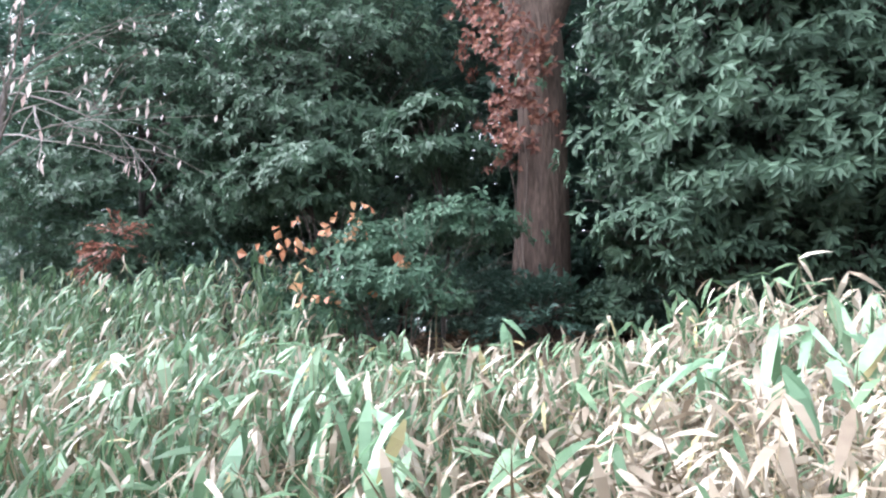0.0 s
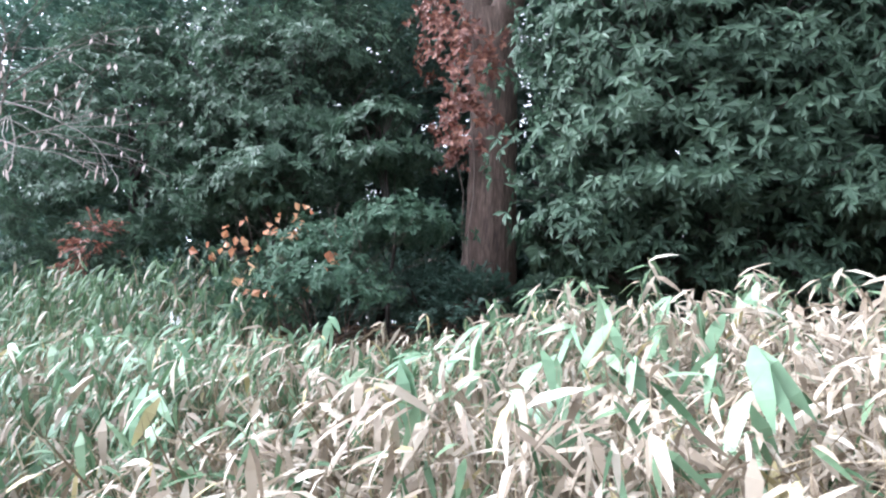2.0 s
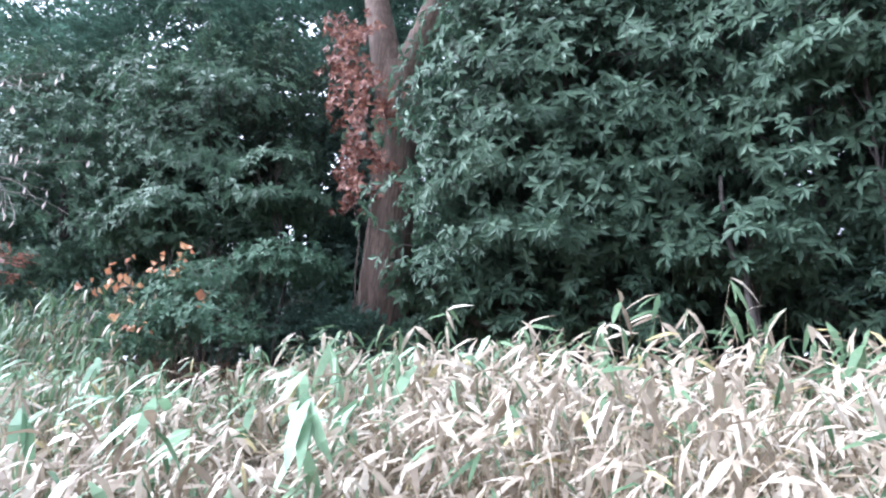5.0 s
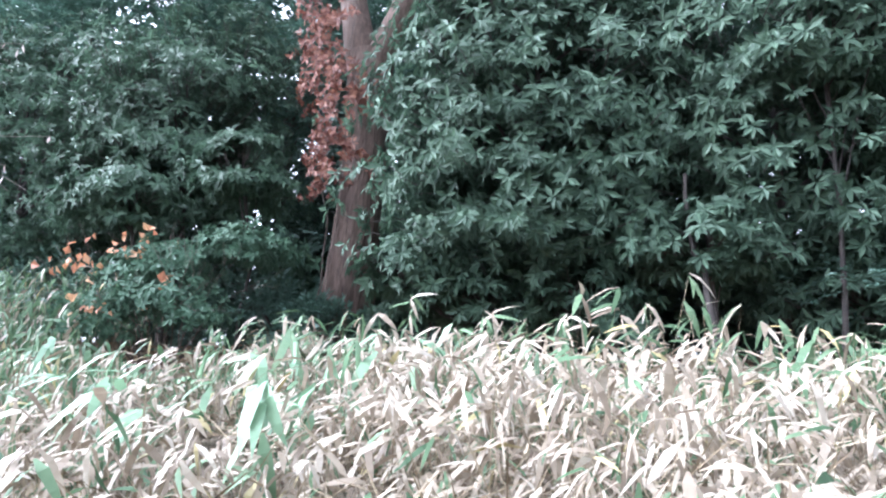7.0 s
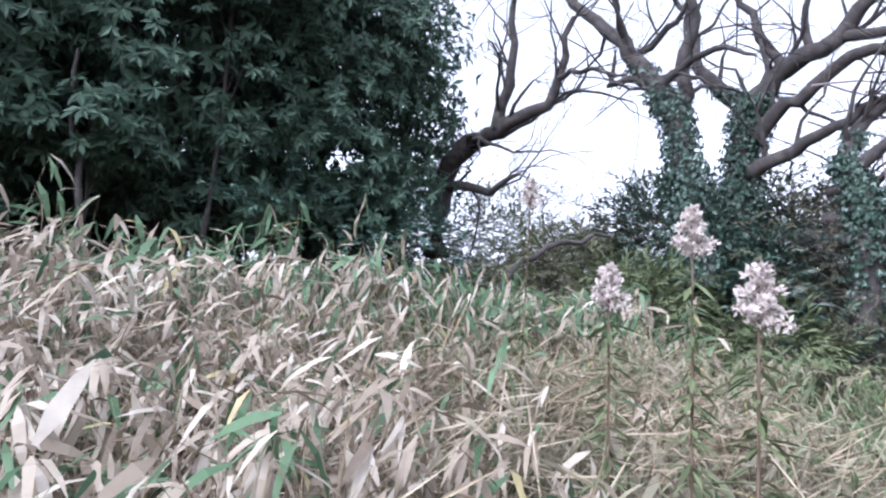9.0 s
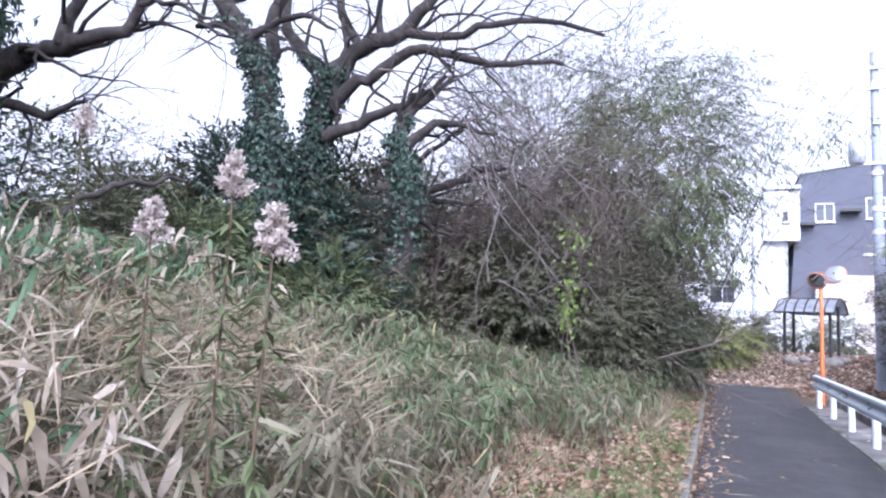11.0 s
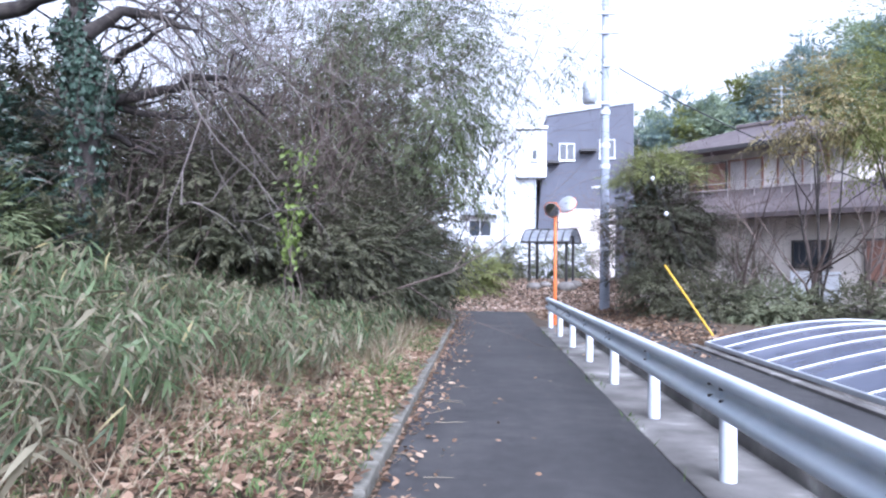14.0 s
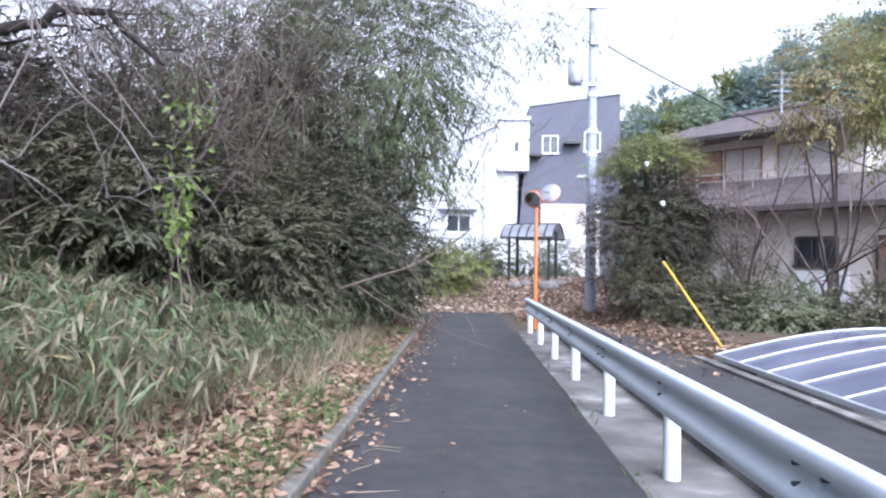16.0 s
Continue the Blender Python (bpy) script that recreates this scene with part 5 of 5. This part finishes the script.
mirror = thing("traffic_mirror", "round convex traffic mirror on a bright orange post", "traffic mirror", (2.76, 22.5, -0.03))
acc = Acc()
tube(acc, [(0, 0, -0.2), (0, 0, 3.28), (0, 0, 3.3)], [0.045, 0.045, 0.03], 14, 0, True)
part("post", acc, M_orange, mirror, smooth=True)
for dx, dz, ang, sc in ((0.31, 3.24, 2.6, 0.8), (-0.1, 3.08, -0.5, 0.68)):
    m = Matrix.Translation((dx, -0.1 * (dx < 0), dz)) @ Matrix.Rotation(ang, 4, "Z") @ Matrix.Rotation(radians(118), 4, "X") @ Matrix.Scale(sc, 4)
    acc = Acc()
    a = np.linspace(0, 2 * math.pi, 28, endpoint=False)
    rs = np.linspace(0, 0.29, 6)
    V = [[0, 0, 0.05]] + [[r * math.cos(t), r * math.sin(t), 0.05 * (1 - (r / 0.29) ** 2)] for r in rs[1:] for t in a]
    F = [[0, 1 + j, 1 + (j + 1) % 28] for j in range(28)]
    acc.add([(m @ Vector(v))[:] for v in V], F)
    F2 = [[1 + i * 28 + j, 1 + (i + 1) * 28 + j, 1 + (i + 1) * 28 + (j + 1) % 28, 1 + i * 28 + (j + 1) % 28] for i in range(4) for j in range(28)]
    acc.f.append(np.array(F2))
    acc.m.append(np.zeros(len(F2), int))
    face = part("mirror_face", acc, M_mirror, mirror, "silvered convex mirror", True)
    acc = Acc()
    prof_r = [(0.29, 0.02), (0.325, 0.015), (0.325, -0.03), (0.2, -0.09), (0.03, -0.1)]
    V = [[r * math.cos(t), r * math.sin(t), z] for r, z in prof_r for t in a]
    F = [[i * 28 + j, i * 28 + (j + 1) % 28, (i + 1) * 28 + (j + 1) % 28, (i + 1) * 28 + j] for i in range(4) for j in range(28)]
    acc.add([(m @ Vector(v))[:] for v in V], F)
    part("mirror_back", acc, M_metal, mirror, "dull grey mirror back", True)
    acc = Acc()
    tube(acc, [(m @ Vector((0.325 * math.cos(t), 0.325 * math.sin(t), 0.0)))[:] for t in np.linspace(0, 2 * math.pi, 33)], 0.013, 6)
    part("mirror_rim", acc, M_orange, mirror, "faded orange rim", True)
    acc = Acc()
    tube(acc, [(0, 0, dz - 0.25), (dx * 0.4, 0.0, dz - 0.15), (dx, 0.03, dz - 0.08)], 0.018, 6)
    part("mirror_arm", acc, M_orange, mirror, smooth=True)

# shelter with a curved roof
sh = thing("shelter", "small shelter with dark posts and a curved translucent roof", "shelter", (3.75, 33.0, 0.95))
sh.rotation_euler = (0, 0, radians(-22))
W, D = 1.05, 0.95
a = np.linspace(-1.05, 1.05, 13)
pts = np.stack([0 * a, D * np.sin(a) / math.sin(1.05), 1.62 + 0.58 * (np.cos(a) - math.cos(1.05)) / (1 - math.cos(1.05))], -1)
n = len(a)
acc = Acc()
V = np.concatenate([pts + (-W, 0, 0), pts + (W, 0, 0), pts + (-W, 0, 0.012), pts + (W, 0, 0.012)])
acc.add(V, [[i, i + 1, n + i + 1, n + i] for i in range(n - 1)] + [[2 * n + i, 3 * n + i, 3 * n + i + 1, 2 * n + i + 1] for i in range(n - 1)])
part("roof_sheet", acc, M_poly_clear, sh, "weathered translucent roof sheet", True)
for x in np.linspace(-W, W, 7):
    acc = Acc()
    tube(acc, pts + (x, 0, 0.02), 0.03, 6, 0, True)
    part("roof_rib", acc, M_frame, sh, smooth=True)
for k in (0, n // 2, n - 1):
    acc = Acc()
    tube(acc, [pts[k] + (-W, 0, 0.03), pts[k] + (W, 0, 0.03)], 0.035, 6, 0, True)
    part("purlin", acc, M_frame, sh, smooth=True)
for x in (-0.8, 0.8):
    for y in (-0.55, 0.55):
        acc = Acc()
        box(acc, (x - 0.05, y - 0.05, -0.1), (x + 0.05, y + 0.05, 1.95), 0, 0.008)
        part("post", acc, M_frame, sh)
for x, y, s in ((2.9, 31.5, 0.3), (4.2, 31.4, 0.4), (4.6, 31.8, 0.3), (3.4, 31.8, 0.25)):
    bm = bmesh.new()
    bmesh.ops.create_icosphere(bm, subdivisions=2, radius=s)
    for v in bm.verts:
        v.co *= 1 + 0.25 * noise.noise(v.co * 4 + Vector((x, y, 0)))
        v.co.z *= 0.6
    acc = Acc()
    add_bm(acc, bm)
    ob = part("rock", acc, M_rock, smooth=True)
    ob.location = (x, y, float(ground_z(x, y)) + 0.06)
    tagged(ob, "grey garden rock among fallen leaves", "rock", "rocks at the lane's end")

# carport with a curved sheet roof
cp = thing("carport", "carport with a curved smoky sheet roof and white ribs", "carport", (4.66, 11.0, -2.07))
y0, y1 = -1.0, 5.3
t = np.linspace(0, 1, 15)
arc = np.stack([0.02 + 3.0 * t, 0 * t, 2.3 + 0.42 * np.sin(t * math.pi * 0.62) / math.sin(math.pi * 0.5)], -1)
acc = Acc()
n = len(t)
V = np.concatenate([arc + (0, y0, 0), arc + (0, y1, 0), arc + (0, y0, -0.01), arc + (0, y1, -0.01)])
acc.add(V, [[i, n + i, n + i + 1, i + 1] for i in range(n - 1)] + [[2 * n + i, 2 * n + i + 1, 3 * n + i + 1, 3 * n + i] for i in range(n - 1)])
part("roof_sheet", acc, M_poly, cp, "smoky blue polycarbonate sheet", True)
for y in np.linspace(y0, y1, 9):
    acc = Acc()
    tube(acc, arc + (0, y, 0.008), 0.009, 6, 0, True)
    part("roof_rib", acc, M_white_frame, cp, "white aluminium rib", True)
for k in (0, -1):
    acc = Acc()
    q = arc[k]
    box(acc, (q[0] - 0.04, y0, q[2] - 0.05), (q[0] + 0.02, y1, q[2] + 0.015), 0, 0.01)
    part("gutter", acc, M_metal if k == 0 else M_white_frame, cp)
for y in (0.2, 4.2):
    acc = Acc()
    box(acc, (2.9, y - 0.05, -0.05), (3.0, y + 0.05, 2.66), 0, 0.01)
    part("post", acc, M_frame, cp)
    acc = Acc()
    box(acc, (0.0, y - 0.05, -0.05), (0.1, y + 0.05, 2.25), 0, 0.01)
    part("post", acc, M_frame, cp)

# ---------------------------------------------------------------- houses
def window(parent, x, y, z, w, h, frame_m, mullions=1, name="window", panel=None):
    """A window in a wall that faces -y: frame, panes, sill."""
    acc = Acc()
    for lo, hi in (((x - w / 2, y - 0.06, z - h / 2), (x - w / 2 + 0.06, y + 0.02, z + h / 2)), ((x + w / 2 - 0.06, y - 0.06, z - h / 2), (x + w / 2, y + 0.02, z + h / 2)),
                   ((x - w / 2 + 0.06, y - 0.06, z - h / 2), (x + w / 2 - 0.06, y + 0.02, z - h / 2 + 0.06)), ((x - w / 2 + 0.06, y - 0.06, z + h / 2 - 0.06), (x + w / 2 - 0.06, y + 0.02, z + h / 2))):
        box(acc, lo, hi)
    for k in range(mullions):
        xm = x - w / 2 + w * (k + 1) / (mullions + 1)
        box(acc, (xm - 0.025, y - 0.05, z - h / 2 + 0.06), (xm + 0.025, y + 0.0, z + h / 2 - 0.06))
    win = part(name, acc, frame_m, parent)
    acc = Acc()
    box(acc, (x - w / 2 + 0.05, y - 0.025, z - h / 2 + 0.05), (x + w / 2 - 0.05, y - 0.012, z + h / 2 - 0.05))
    part("pane", acc, panel or M_pane, win)
    acc = Acc()
    box(acc, (x - w / 2 - 0.05, y - 0.12, z - h / 2 - 0.06), (x + w / 2 + 0.05, y - 0.0, z - h / 2 - 0.002), 0, 0.008)
    part("sill", acc, frame_m, win)
    return win


wh = thing("white_house", "white rendered modern house of two storeys", "house", (1.5, 46, 0))
acc = Acc()
V = [(-3.4, 0, -0.2), (1.35, 0, -0.2), (1.35, 0, 9.9), (-3.4, 0, 7.6)]
acc.add(V + [(a, 7, d) for a, _, d in V], [[0, 1, 2, 3], [5, 4, 7, 6], [1, 5, 6, 2], [4, 0, 3, 7], [3, 2, 6, 7]])
box(acc, (1.36, -0.3, 7.2), (3.25, 7, 10.2), 0, 0.02)
box(acc, (1.36, 0.3, -0.2), (2.65, 7, 7.19), 0, 0.02)
part("wall", acc, M_white_wall, wh)
acc = Acc()
V = [(-3.6, -0.25, 7.52), (1.33, -0.25, 9.91), (1.33, -0.25, 10.08), (-3.6, -0.25, 7.7)]
acc.add(V + [(a, 7.2, d) for a, _, d in V], [[0, 1, 2, 3], [5, 4, 7, 6], [1, 5, 6, 2], [4, 0, 3, 7], [3, 2, 6, 7], [0, 4, 5, 1]])
box(acc, (1.33, -0.5, 10.2), (3.32, 7.2, 10.4), 0, 0.02)
part("roof", acc, M_white_frame, wh)
acc = Acc()
box(acc, (-2.1, -0.8, 4.8), (0.25, 0.0, 4.95), 0, 0.01)
part("canopy", acc, M_metal, wh, "grey eave over the window")
window(wh, -0.86, 0, 4.0, 1.45, 1.05, M_white_frame)
window(wh, 2.5, -0.3, 8.6, 0.4, 0.7, M_white_frame, 0)
acc = Acc()
tube(acc, [(2.6, 0.22, 0), (2.6, 0.22, 7.15)], 0.06, 8, 0, True)
part("downpipe", acc, M_metal, wh, smooth=True)

gh = thing("grey_house", "tall slate-grey modern house with a slanting wall edge", "house", (7.4, 46.4, 0))
acc = Acc()
V = [(-3.4, 0, -0.2), (2.85, 0, -0.2), (2.85, 0, 12.0), (-2.6, 0, 11.2), (-3.4, 7, -0.2), (2.85, 7, -0.2), (2.85, 7, 12.0), (-2.6, 7, 11.2)]
acc.add(V, [[0, 1, 2, 3], [5, 4, 7, 6], [1, 5, 6, 2], [4, 0, 3, 7], [3, 2, 6, 7]])
part("wall", acc, M_grey_wall, gh)
acc = Acc()
tube(acc, [(-2.65, -0.03, 11.22), (2.9, -0.03, 12.03)], 0.06, 6, 0, True)
part("roof_edge", acc, M_metal, gh)
window(gh, -1.32, 0, 8.9, 0.98, 1.1, M_white_frame)
window(gh, 1.2, 0, 9.1, 0.98, 1.2, M_white_frame)
acc = Acc()
box(acc, (-1.9, -0.6, -0.2), (1.6, -0.004, 5.25), 0, 0.03)
part("porch_wall", acc, M_beige_wall, gh, "pale beige porch wall under the grey storey")
acc = Acc()
box(acc, (-2.7, -0.7, 8.1), (-1.85, -0.004, 8.25), 0, 0.01)
box(acc, (-0.55, -0.7, 8.85), (0.45, -0.004, 9.0), 0, 0.01)
part("canopy", acc, M_frame, gh)


gw = thing("garden_wall", "low white garden wall with a grey coping", "wall", (2.5, 40.0, 0.9))
acc = Acc()
box(acc, (-4.5, -0.08, -0.2), (4.0, 0.08, 1.95), 0, 0.01)
part("wall_body", acc, M_white_wall, gw)
acc = Acc()
box(acc, (-4.55, -0.13, 1.953), (4.05, 0.13, 2.03), 0, 0.01)
part("coping", acc, M_metal, gw, "pale grey coping")
slim = thing("steel_pole", "slender grey steel pole behind the bushes", "pole", (1.85, 36.0, 0.9))
acc = Acc()
tube(acc, [(0, 0, -0.1), (0, 0, 3.0), (0, 0, 6.5)], [0.085, 0.075, 0.06], 12, 0, True)
part("shaft", acc, M_metal, slim, smooth=True)
for x, y, rx, h in ((0.2, 36.5, 1.0, 1.3), (1.4, 35.6, 0.8, 1.5), (2.6, 36.2, 0.9, 1.4), (4.1, 36.4, 1.0, 1.5), (5.4, 35.8, 0.9, 1.3)):
    g = float(ground_z(x, y))
    leafy((x, y, g), (x, y, g + 0.55 * h), (rx, 0.7, 0.55 * h), 420, 0.15, "dull green bush before the white garden wall", M_leaf_olive, 8, 0.25, 0.35, 0.4)


def hip_roof(acc, x0, x1, y0, y1, z, rise, inset=None, th=0.14):
    inset = inset if inset is not None else min(x1 - x0, y1 - y0) / 2
    top = [(x0 + inset, y0 + inset, z + rise), (x1 - inset, y0 + inset, z + rise), (x1 - inset, y1 - inset, z + rise), (x0 + inset, y1 - inset, z + rise)]
    low = [(x0, y0, z), (x1, y0, z), (x1, y1, z), (x0, y1, z)]
    under = [(a, b, c - th) for a, b, c in low]
    acc.add(low + top + under, [[0, 1, 5, 4], [1, 2, 6, 5], [2, 3, 7, 6], [3, 0, 4, 7], [4, 5, 6, 7], [8, 9, 1, 0], [9, 10, 2, 1], [10, 11, 3, 2], [11, 8, 0, 3], [11, 10, 9, 8]])


oh = thing("old_house", "old two-storey house with beige walls and dark brown tiled roofs", "house", (7.6, 28.2, 0.28))
oh.rotation_euler = (0, 0, radians(-45))
acc = Acc()
box(acc, (-1.5, 0, -0.6), (9, 8, 2.95), 0, 0.02)
box(acc, (-1.5, 1.6, 2.95), (5.2, 8, 5.5), 0, 0.02)
part("wall", acc, M_beige_wall, oh)
acc = Acc()
hip_roof(acc, -2.3, 9.8, -0.8, 8.8, 3.0, 1.05, 2.35)
part("lower_roof", acc, M_roof, oh, "dark brown skirt roof")
acc = Acc()
hip_roof(acc, -2.4, 6.0, 0.7, 8.8, 5.5, 1.15, 3.0)
up = part("upper_roof", acc, M_roof, oh)
acc = Acc()
tube(acc, [(0.5, 3.7, 6.7), (3.0, 3.7, 6.7)], 0.12, 8, 0, True)
part("ridge", acc, M_roof, up)
acc = Acc()
box(acc, (-2.38, 0.62, 5.34), (5.98, 0.7, 5.48), 0, 0.01)
part("fascia", acc, M_frame, up)
window(oh, 0.35, 1.6, 4.55, 1.5, 1.15, M_frame, 1, panel=M_brown_panel)
window(oh, 1.75, 1.6, 4.55, 1.2, 1.15, M_brown_panel, 1, panel=M_shutter)
window(oh, 3.6, 1.6, 4.55, 1.6, 1.15, M_brown_panel, 1, panel=M_shutter)
acc = Acc()
for z in (4.0, 4.22):
    tube(acc, [(-1.2, 0.85, z), (5.0, 0.85, z)], 0.022, 6, 0, True)
for x in np.linspace(-1.2, 5.0, 8):
    tube(acc, [(x, 0.85, 3.3), (x, 0.85, 4.22)], 0.015, 6, 0, True)
part("balcony_rail", acc, M_shutter, oh, "dull pale metal balcony rail")
window(oh, 0.7, 0, 1.97, 1.5, 0.85, M_frame, 3)
window(oh, 4.4, 0, 1.75, 1.1, 0.8, M_frame, 1)
window(oh, 6.4, 0, 1.5, 1.2, 1.3, M_frame, 1, panel=M_brown_panel)
acc = Acc()
box(acc, (3.8, -0.05, 0.3), (5.2, 0.0, 1.2), 0, 0.01)
part("white_panel", acc, M_white_wall, oh, "white panel below the window")
ant = thing("antenna", "television antenna and dish on the old roof", "antenna", (11.5, 28.8, 6.95))
acc = Acc()
tube(acc, [(0, 0, -0.3), (0, 0, 1.2)], 0.03, 6, 0, True)
for z in (0.5, 0.7, 0.9, 1.1):
    tube(acc, [(-0.35, 0, z), (0.35, 0, z)], 0.015, 5)
part("mast", acc, M_metal, ant)

# ---------------------------------------------------------------- wooded hill beyond the houses
acc = Acc()
hx = np.linspace(2, 120, 60)
hy = np.linspace(58, 140, 24)
HX, HY = np.meshgrid(hx, hy, indexing="ij")
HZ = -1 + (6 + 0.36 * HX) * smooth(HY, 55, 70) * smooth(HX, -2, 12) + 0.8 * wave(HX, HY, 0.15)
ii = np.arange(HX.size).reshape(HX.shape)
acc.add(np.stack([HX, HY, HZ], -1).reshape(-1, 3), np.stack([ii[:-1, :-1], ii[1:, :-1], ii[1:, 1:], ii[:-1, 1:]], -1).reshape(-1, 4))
tagged(part("hill", acc, M_leaf_hill_dark_hazed, smooth=True), "wooded hillside beyond the houses in haze-paled green", "hill", kind="structure")
for k in range(46):
    x = 11 + k * 0.85 + rng.uniform(-0.5, 0.5)
    y = 66 + rng.uniform(-1, 9) * (k % 2)
    top = np.interp(x, [12, 15, 18, 21, 25, 30, 36, 50], [16.0, 17.4, 19.4, 19.6, 20.8, 22.9, 26.0, 31.0]) * (1 + (y - 66) / 62) - 3.0 + rng.uniform(-1.8, 1.2)
    g = -1 + (6 + 0.36 * x) * float(smooth(y, 55, 70)) * float(smooth(x, -2, 12))
    m = (M_leaf_hill_hazed, M_leaf_hill_dark_hazed, M_leaf_hill_dark_hazed, M_leaf_lime2, M_leaf_hill_dark_hazed, M_leaf_hill_hazed, M_leaf_hill_dark_hazed)[k % 7]
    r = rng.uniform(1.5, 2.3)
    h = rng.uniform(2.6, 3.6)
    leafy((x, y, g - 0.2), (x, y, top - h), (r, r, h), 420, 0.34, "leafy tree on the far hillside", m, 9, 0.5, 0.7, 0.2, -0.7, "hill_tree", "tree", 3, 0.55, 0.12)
# far trees that close the view behind the lane's end and on the other sides
for k in range(26):
    a = k / 26 * 6.28
    x, y = 4 + 60 * math.cos(a), 8 + 60 * math.sin(a)
    if y > 40 and 0 < x < 45:
        continue
    leafy((x, y, float(ground_z(x, y)) - 0.2), (x, y, float(ground_z(x, y)) + 4), (4.5, 4.5, 4), 120, 0.9, "distant leafy tree closing the view", M_leaf_back, 8, 0.5, 1.4, 0.1, -0.6, "far_tree", "tree", 3, 0.7, 0.15)

# ---------------------------------------------------------------- small things
panel = thing("mesh_panel", "black wire mesh panel standing behind the guardrail", "mesh panel", (3.04, 17.0, 0.12))
acc = Acc()
for a, e in (((0, -1.9, 0.02), (0, 1.9, 0.02)), ((0, -1.9, 0.42), (0, 1.9, 0.36)), ((0, -1.9, 0.0), (0, -1.9, 0.43)), ((0, 1.9, 0.0), (0, 1.9, 0.37)), ((0, 0, 0.0), (0, 0, 0.4))):
    tube(acc, [a, e], 0.014, 6, 0, True)
part("panel_frame", acc, M_black, panel)
acc = Acc()
for y in np.arange(-1.8, 1.85, 0.1):
    tube(acc, [(0, y, 0.02), (0, y, 0.38)], 0.004, 3)
for z in np.arange(0.08, 0.38, 0.07):
    tube(acc, [(0, -1.9, z), (0, 1.9, z)], 0.004, 3)
tagged(part("wire_mesh", acc, M_black, panel), kind="stuff")

g = float(ground_z(-7.5, -7.5))
leafy((-7.5, -7.5, g), (-7.4, -7.4, 3.9), (0.3, 0.4, 0.45), 60, 0.11, "small sapling with russet leaves at the edge of the wood", M_leaf_red, 8, 0.4, 0.25, 0.4, -0.9, "sapling", "sapling", 4, 0.3, 0.012)

def dead_branch(name, pts, radii, label, cat):
    acc = Acc()
    o = np.array(pts[0], float)
    tube(acc, crook(np.array(pts, float) - o, 0.05), np.linspace(radii[0], radii[1], 3 * len(pts) - 2), 8, 0, True)
    ob = part(name, acc, M_limb, None, "", True)
    ob.location = o
    return tagged(ob, label, cat)


dead_branch("leaning_sapling", [(-7.5, 4.05, float(ground_z(-7.5, 4.05)) - 0.05), (-7.45, 3.9, 2.9), (-7.5, 3.75, 3.6), (-7.7, 3.7, 4.6)], (0.045, 0.02), "thin pale leaning trunk of a young tree", "tree trunk")
dead_branch("dead_branch", [(-6.3, 8.0, float(ground_z(-6.3, 8.0)) - 0.03), (-6.15, 8.6, 2.75), (-6.05, 9.2, 3.05), (-5.95, 9.9, 3.2)], (0.05, 0.025), "dark dead branch lying over the bank", "dead branch")
# twigs blown on to the lane
acc = Acc()
for k in range(18):
    x, y, a, L = rng.uniform(0.12, 0.5), rng.uniform(6.5, 15), rng.uniform(-0.6, 1.0), rng.uniform(0.1, 0.3)
    tube(acc, [(x, y, 0.02), (x + L * 0.5 * math.cos(a), y + L * 0.5 * math.sin(a), 0.028), (x + L * math.cos(a + 0.2), y + L * math.sin(a + 0.2), 0.02)], [0.003, 0.002, 0.001], 4)
tagged(part("fallen_twigs", acc, M_culm), "thin pale twigs scattered on the asphalt", "twigs", kind="stuff")

# fan palm among the bare trees
px0, py0 = -6.2, 14.2
g = float(ground_z(px0, py0))
palm = thing("fan_palm", "small fan palm with stiff grey-green fronds", "palm", (px0, py0, g))
acc = Acc()
tube(acc, [(0, 0, -0.05), (0.03, 0, 0.8), (0, 0.02, 1.7)], [0.1, 0.09, 0.08], 8)
part("trunk", acc, M_limb, palm, smooth=True)
for k in range(14):
    a = k * 2.4
    tilt = 0.9 - 0.1 * (k % 9)
    d = np.array([math.cos(a), math.sin(a), tilt])
    d /= np.linalg.norm(d)
    e = np.array([0, 0.02, 1.68]) + d * rng.uniform(0.45, 0.65)
    acc = Acc()
    tube(acc, [(0, 0.02, 1.66), e * 0.5 + np.array([0, 0.01, 0.86]), e], [0.012, 0.009, 0.007], 4)
    n = 18
    fan = np.linspace(-1.45, 1.45, n)
    s = np.cross(d, (0, 0, 1.0))
    s /= np.linalg.norm(s)
    al = np.cos(fan)[:, None] * d + np.sin(fan)[:, None] * s - np.array([0, 0, 0.12])
    leaves(acc, np.tile(e, (n, 1)), al, np.tile(np.cross(s, d), (n, 1)), np.full(n, 0.42), np.full(n, 0.035))
    part("frond", acc, M_leaf_hill_dark_hazed, palm)
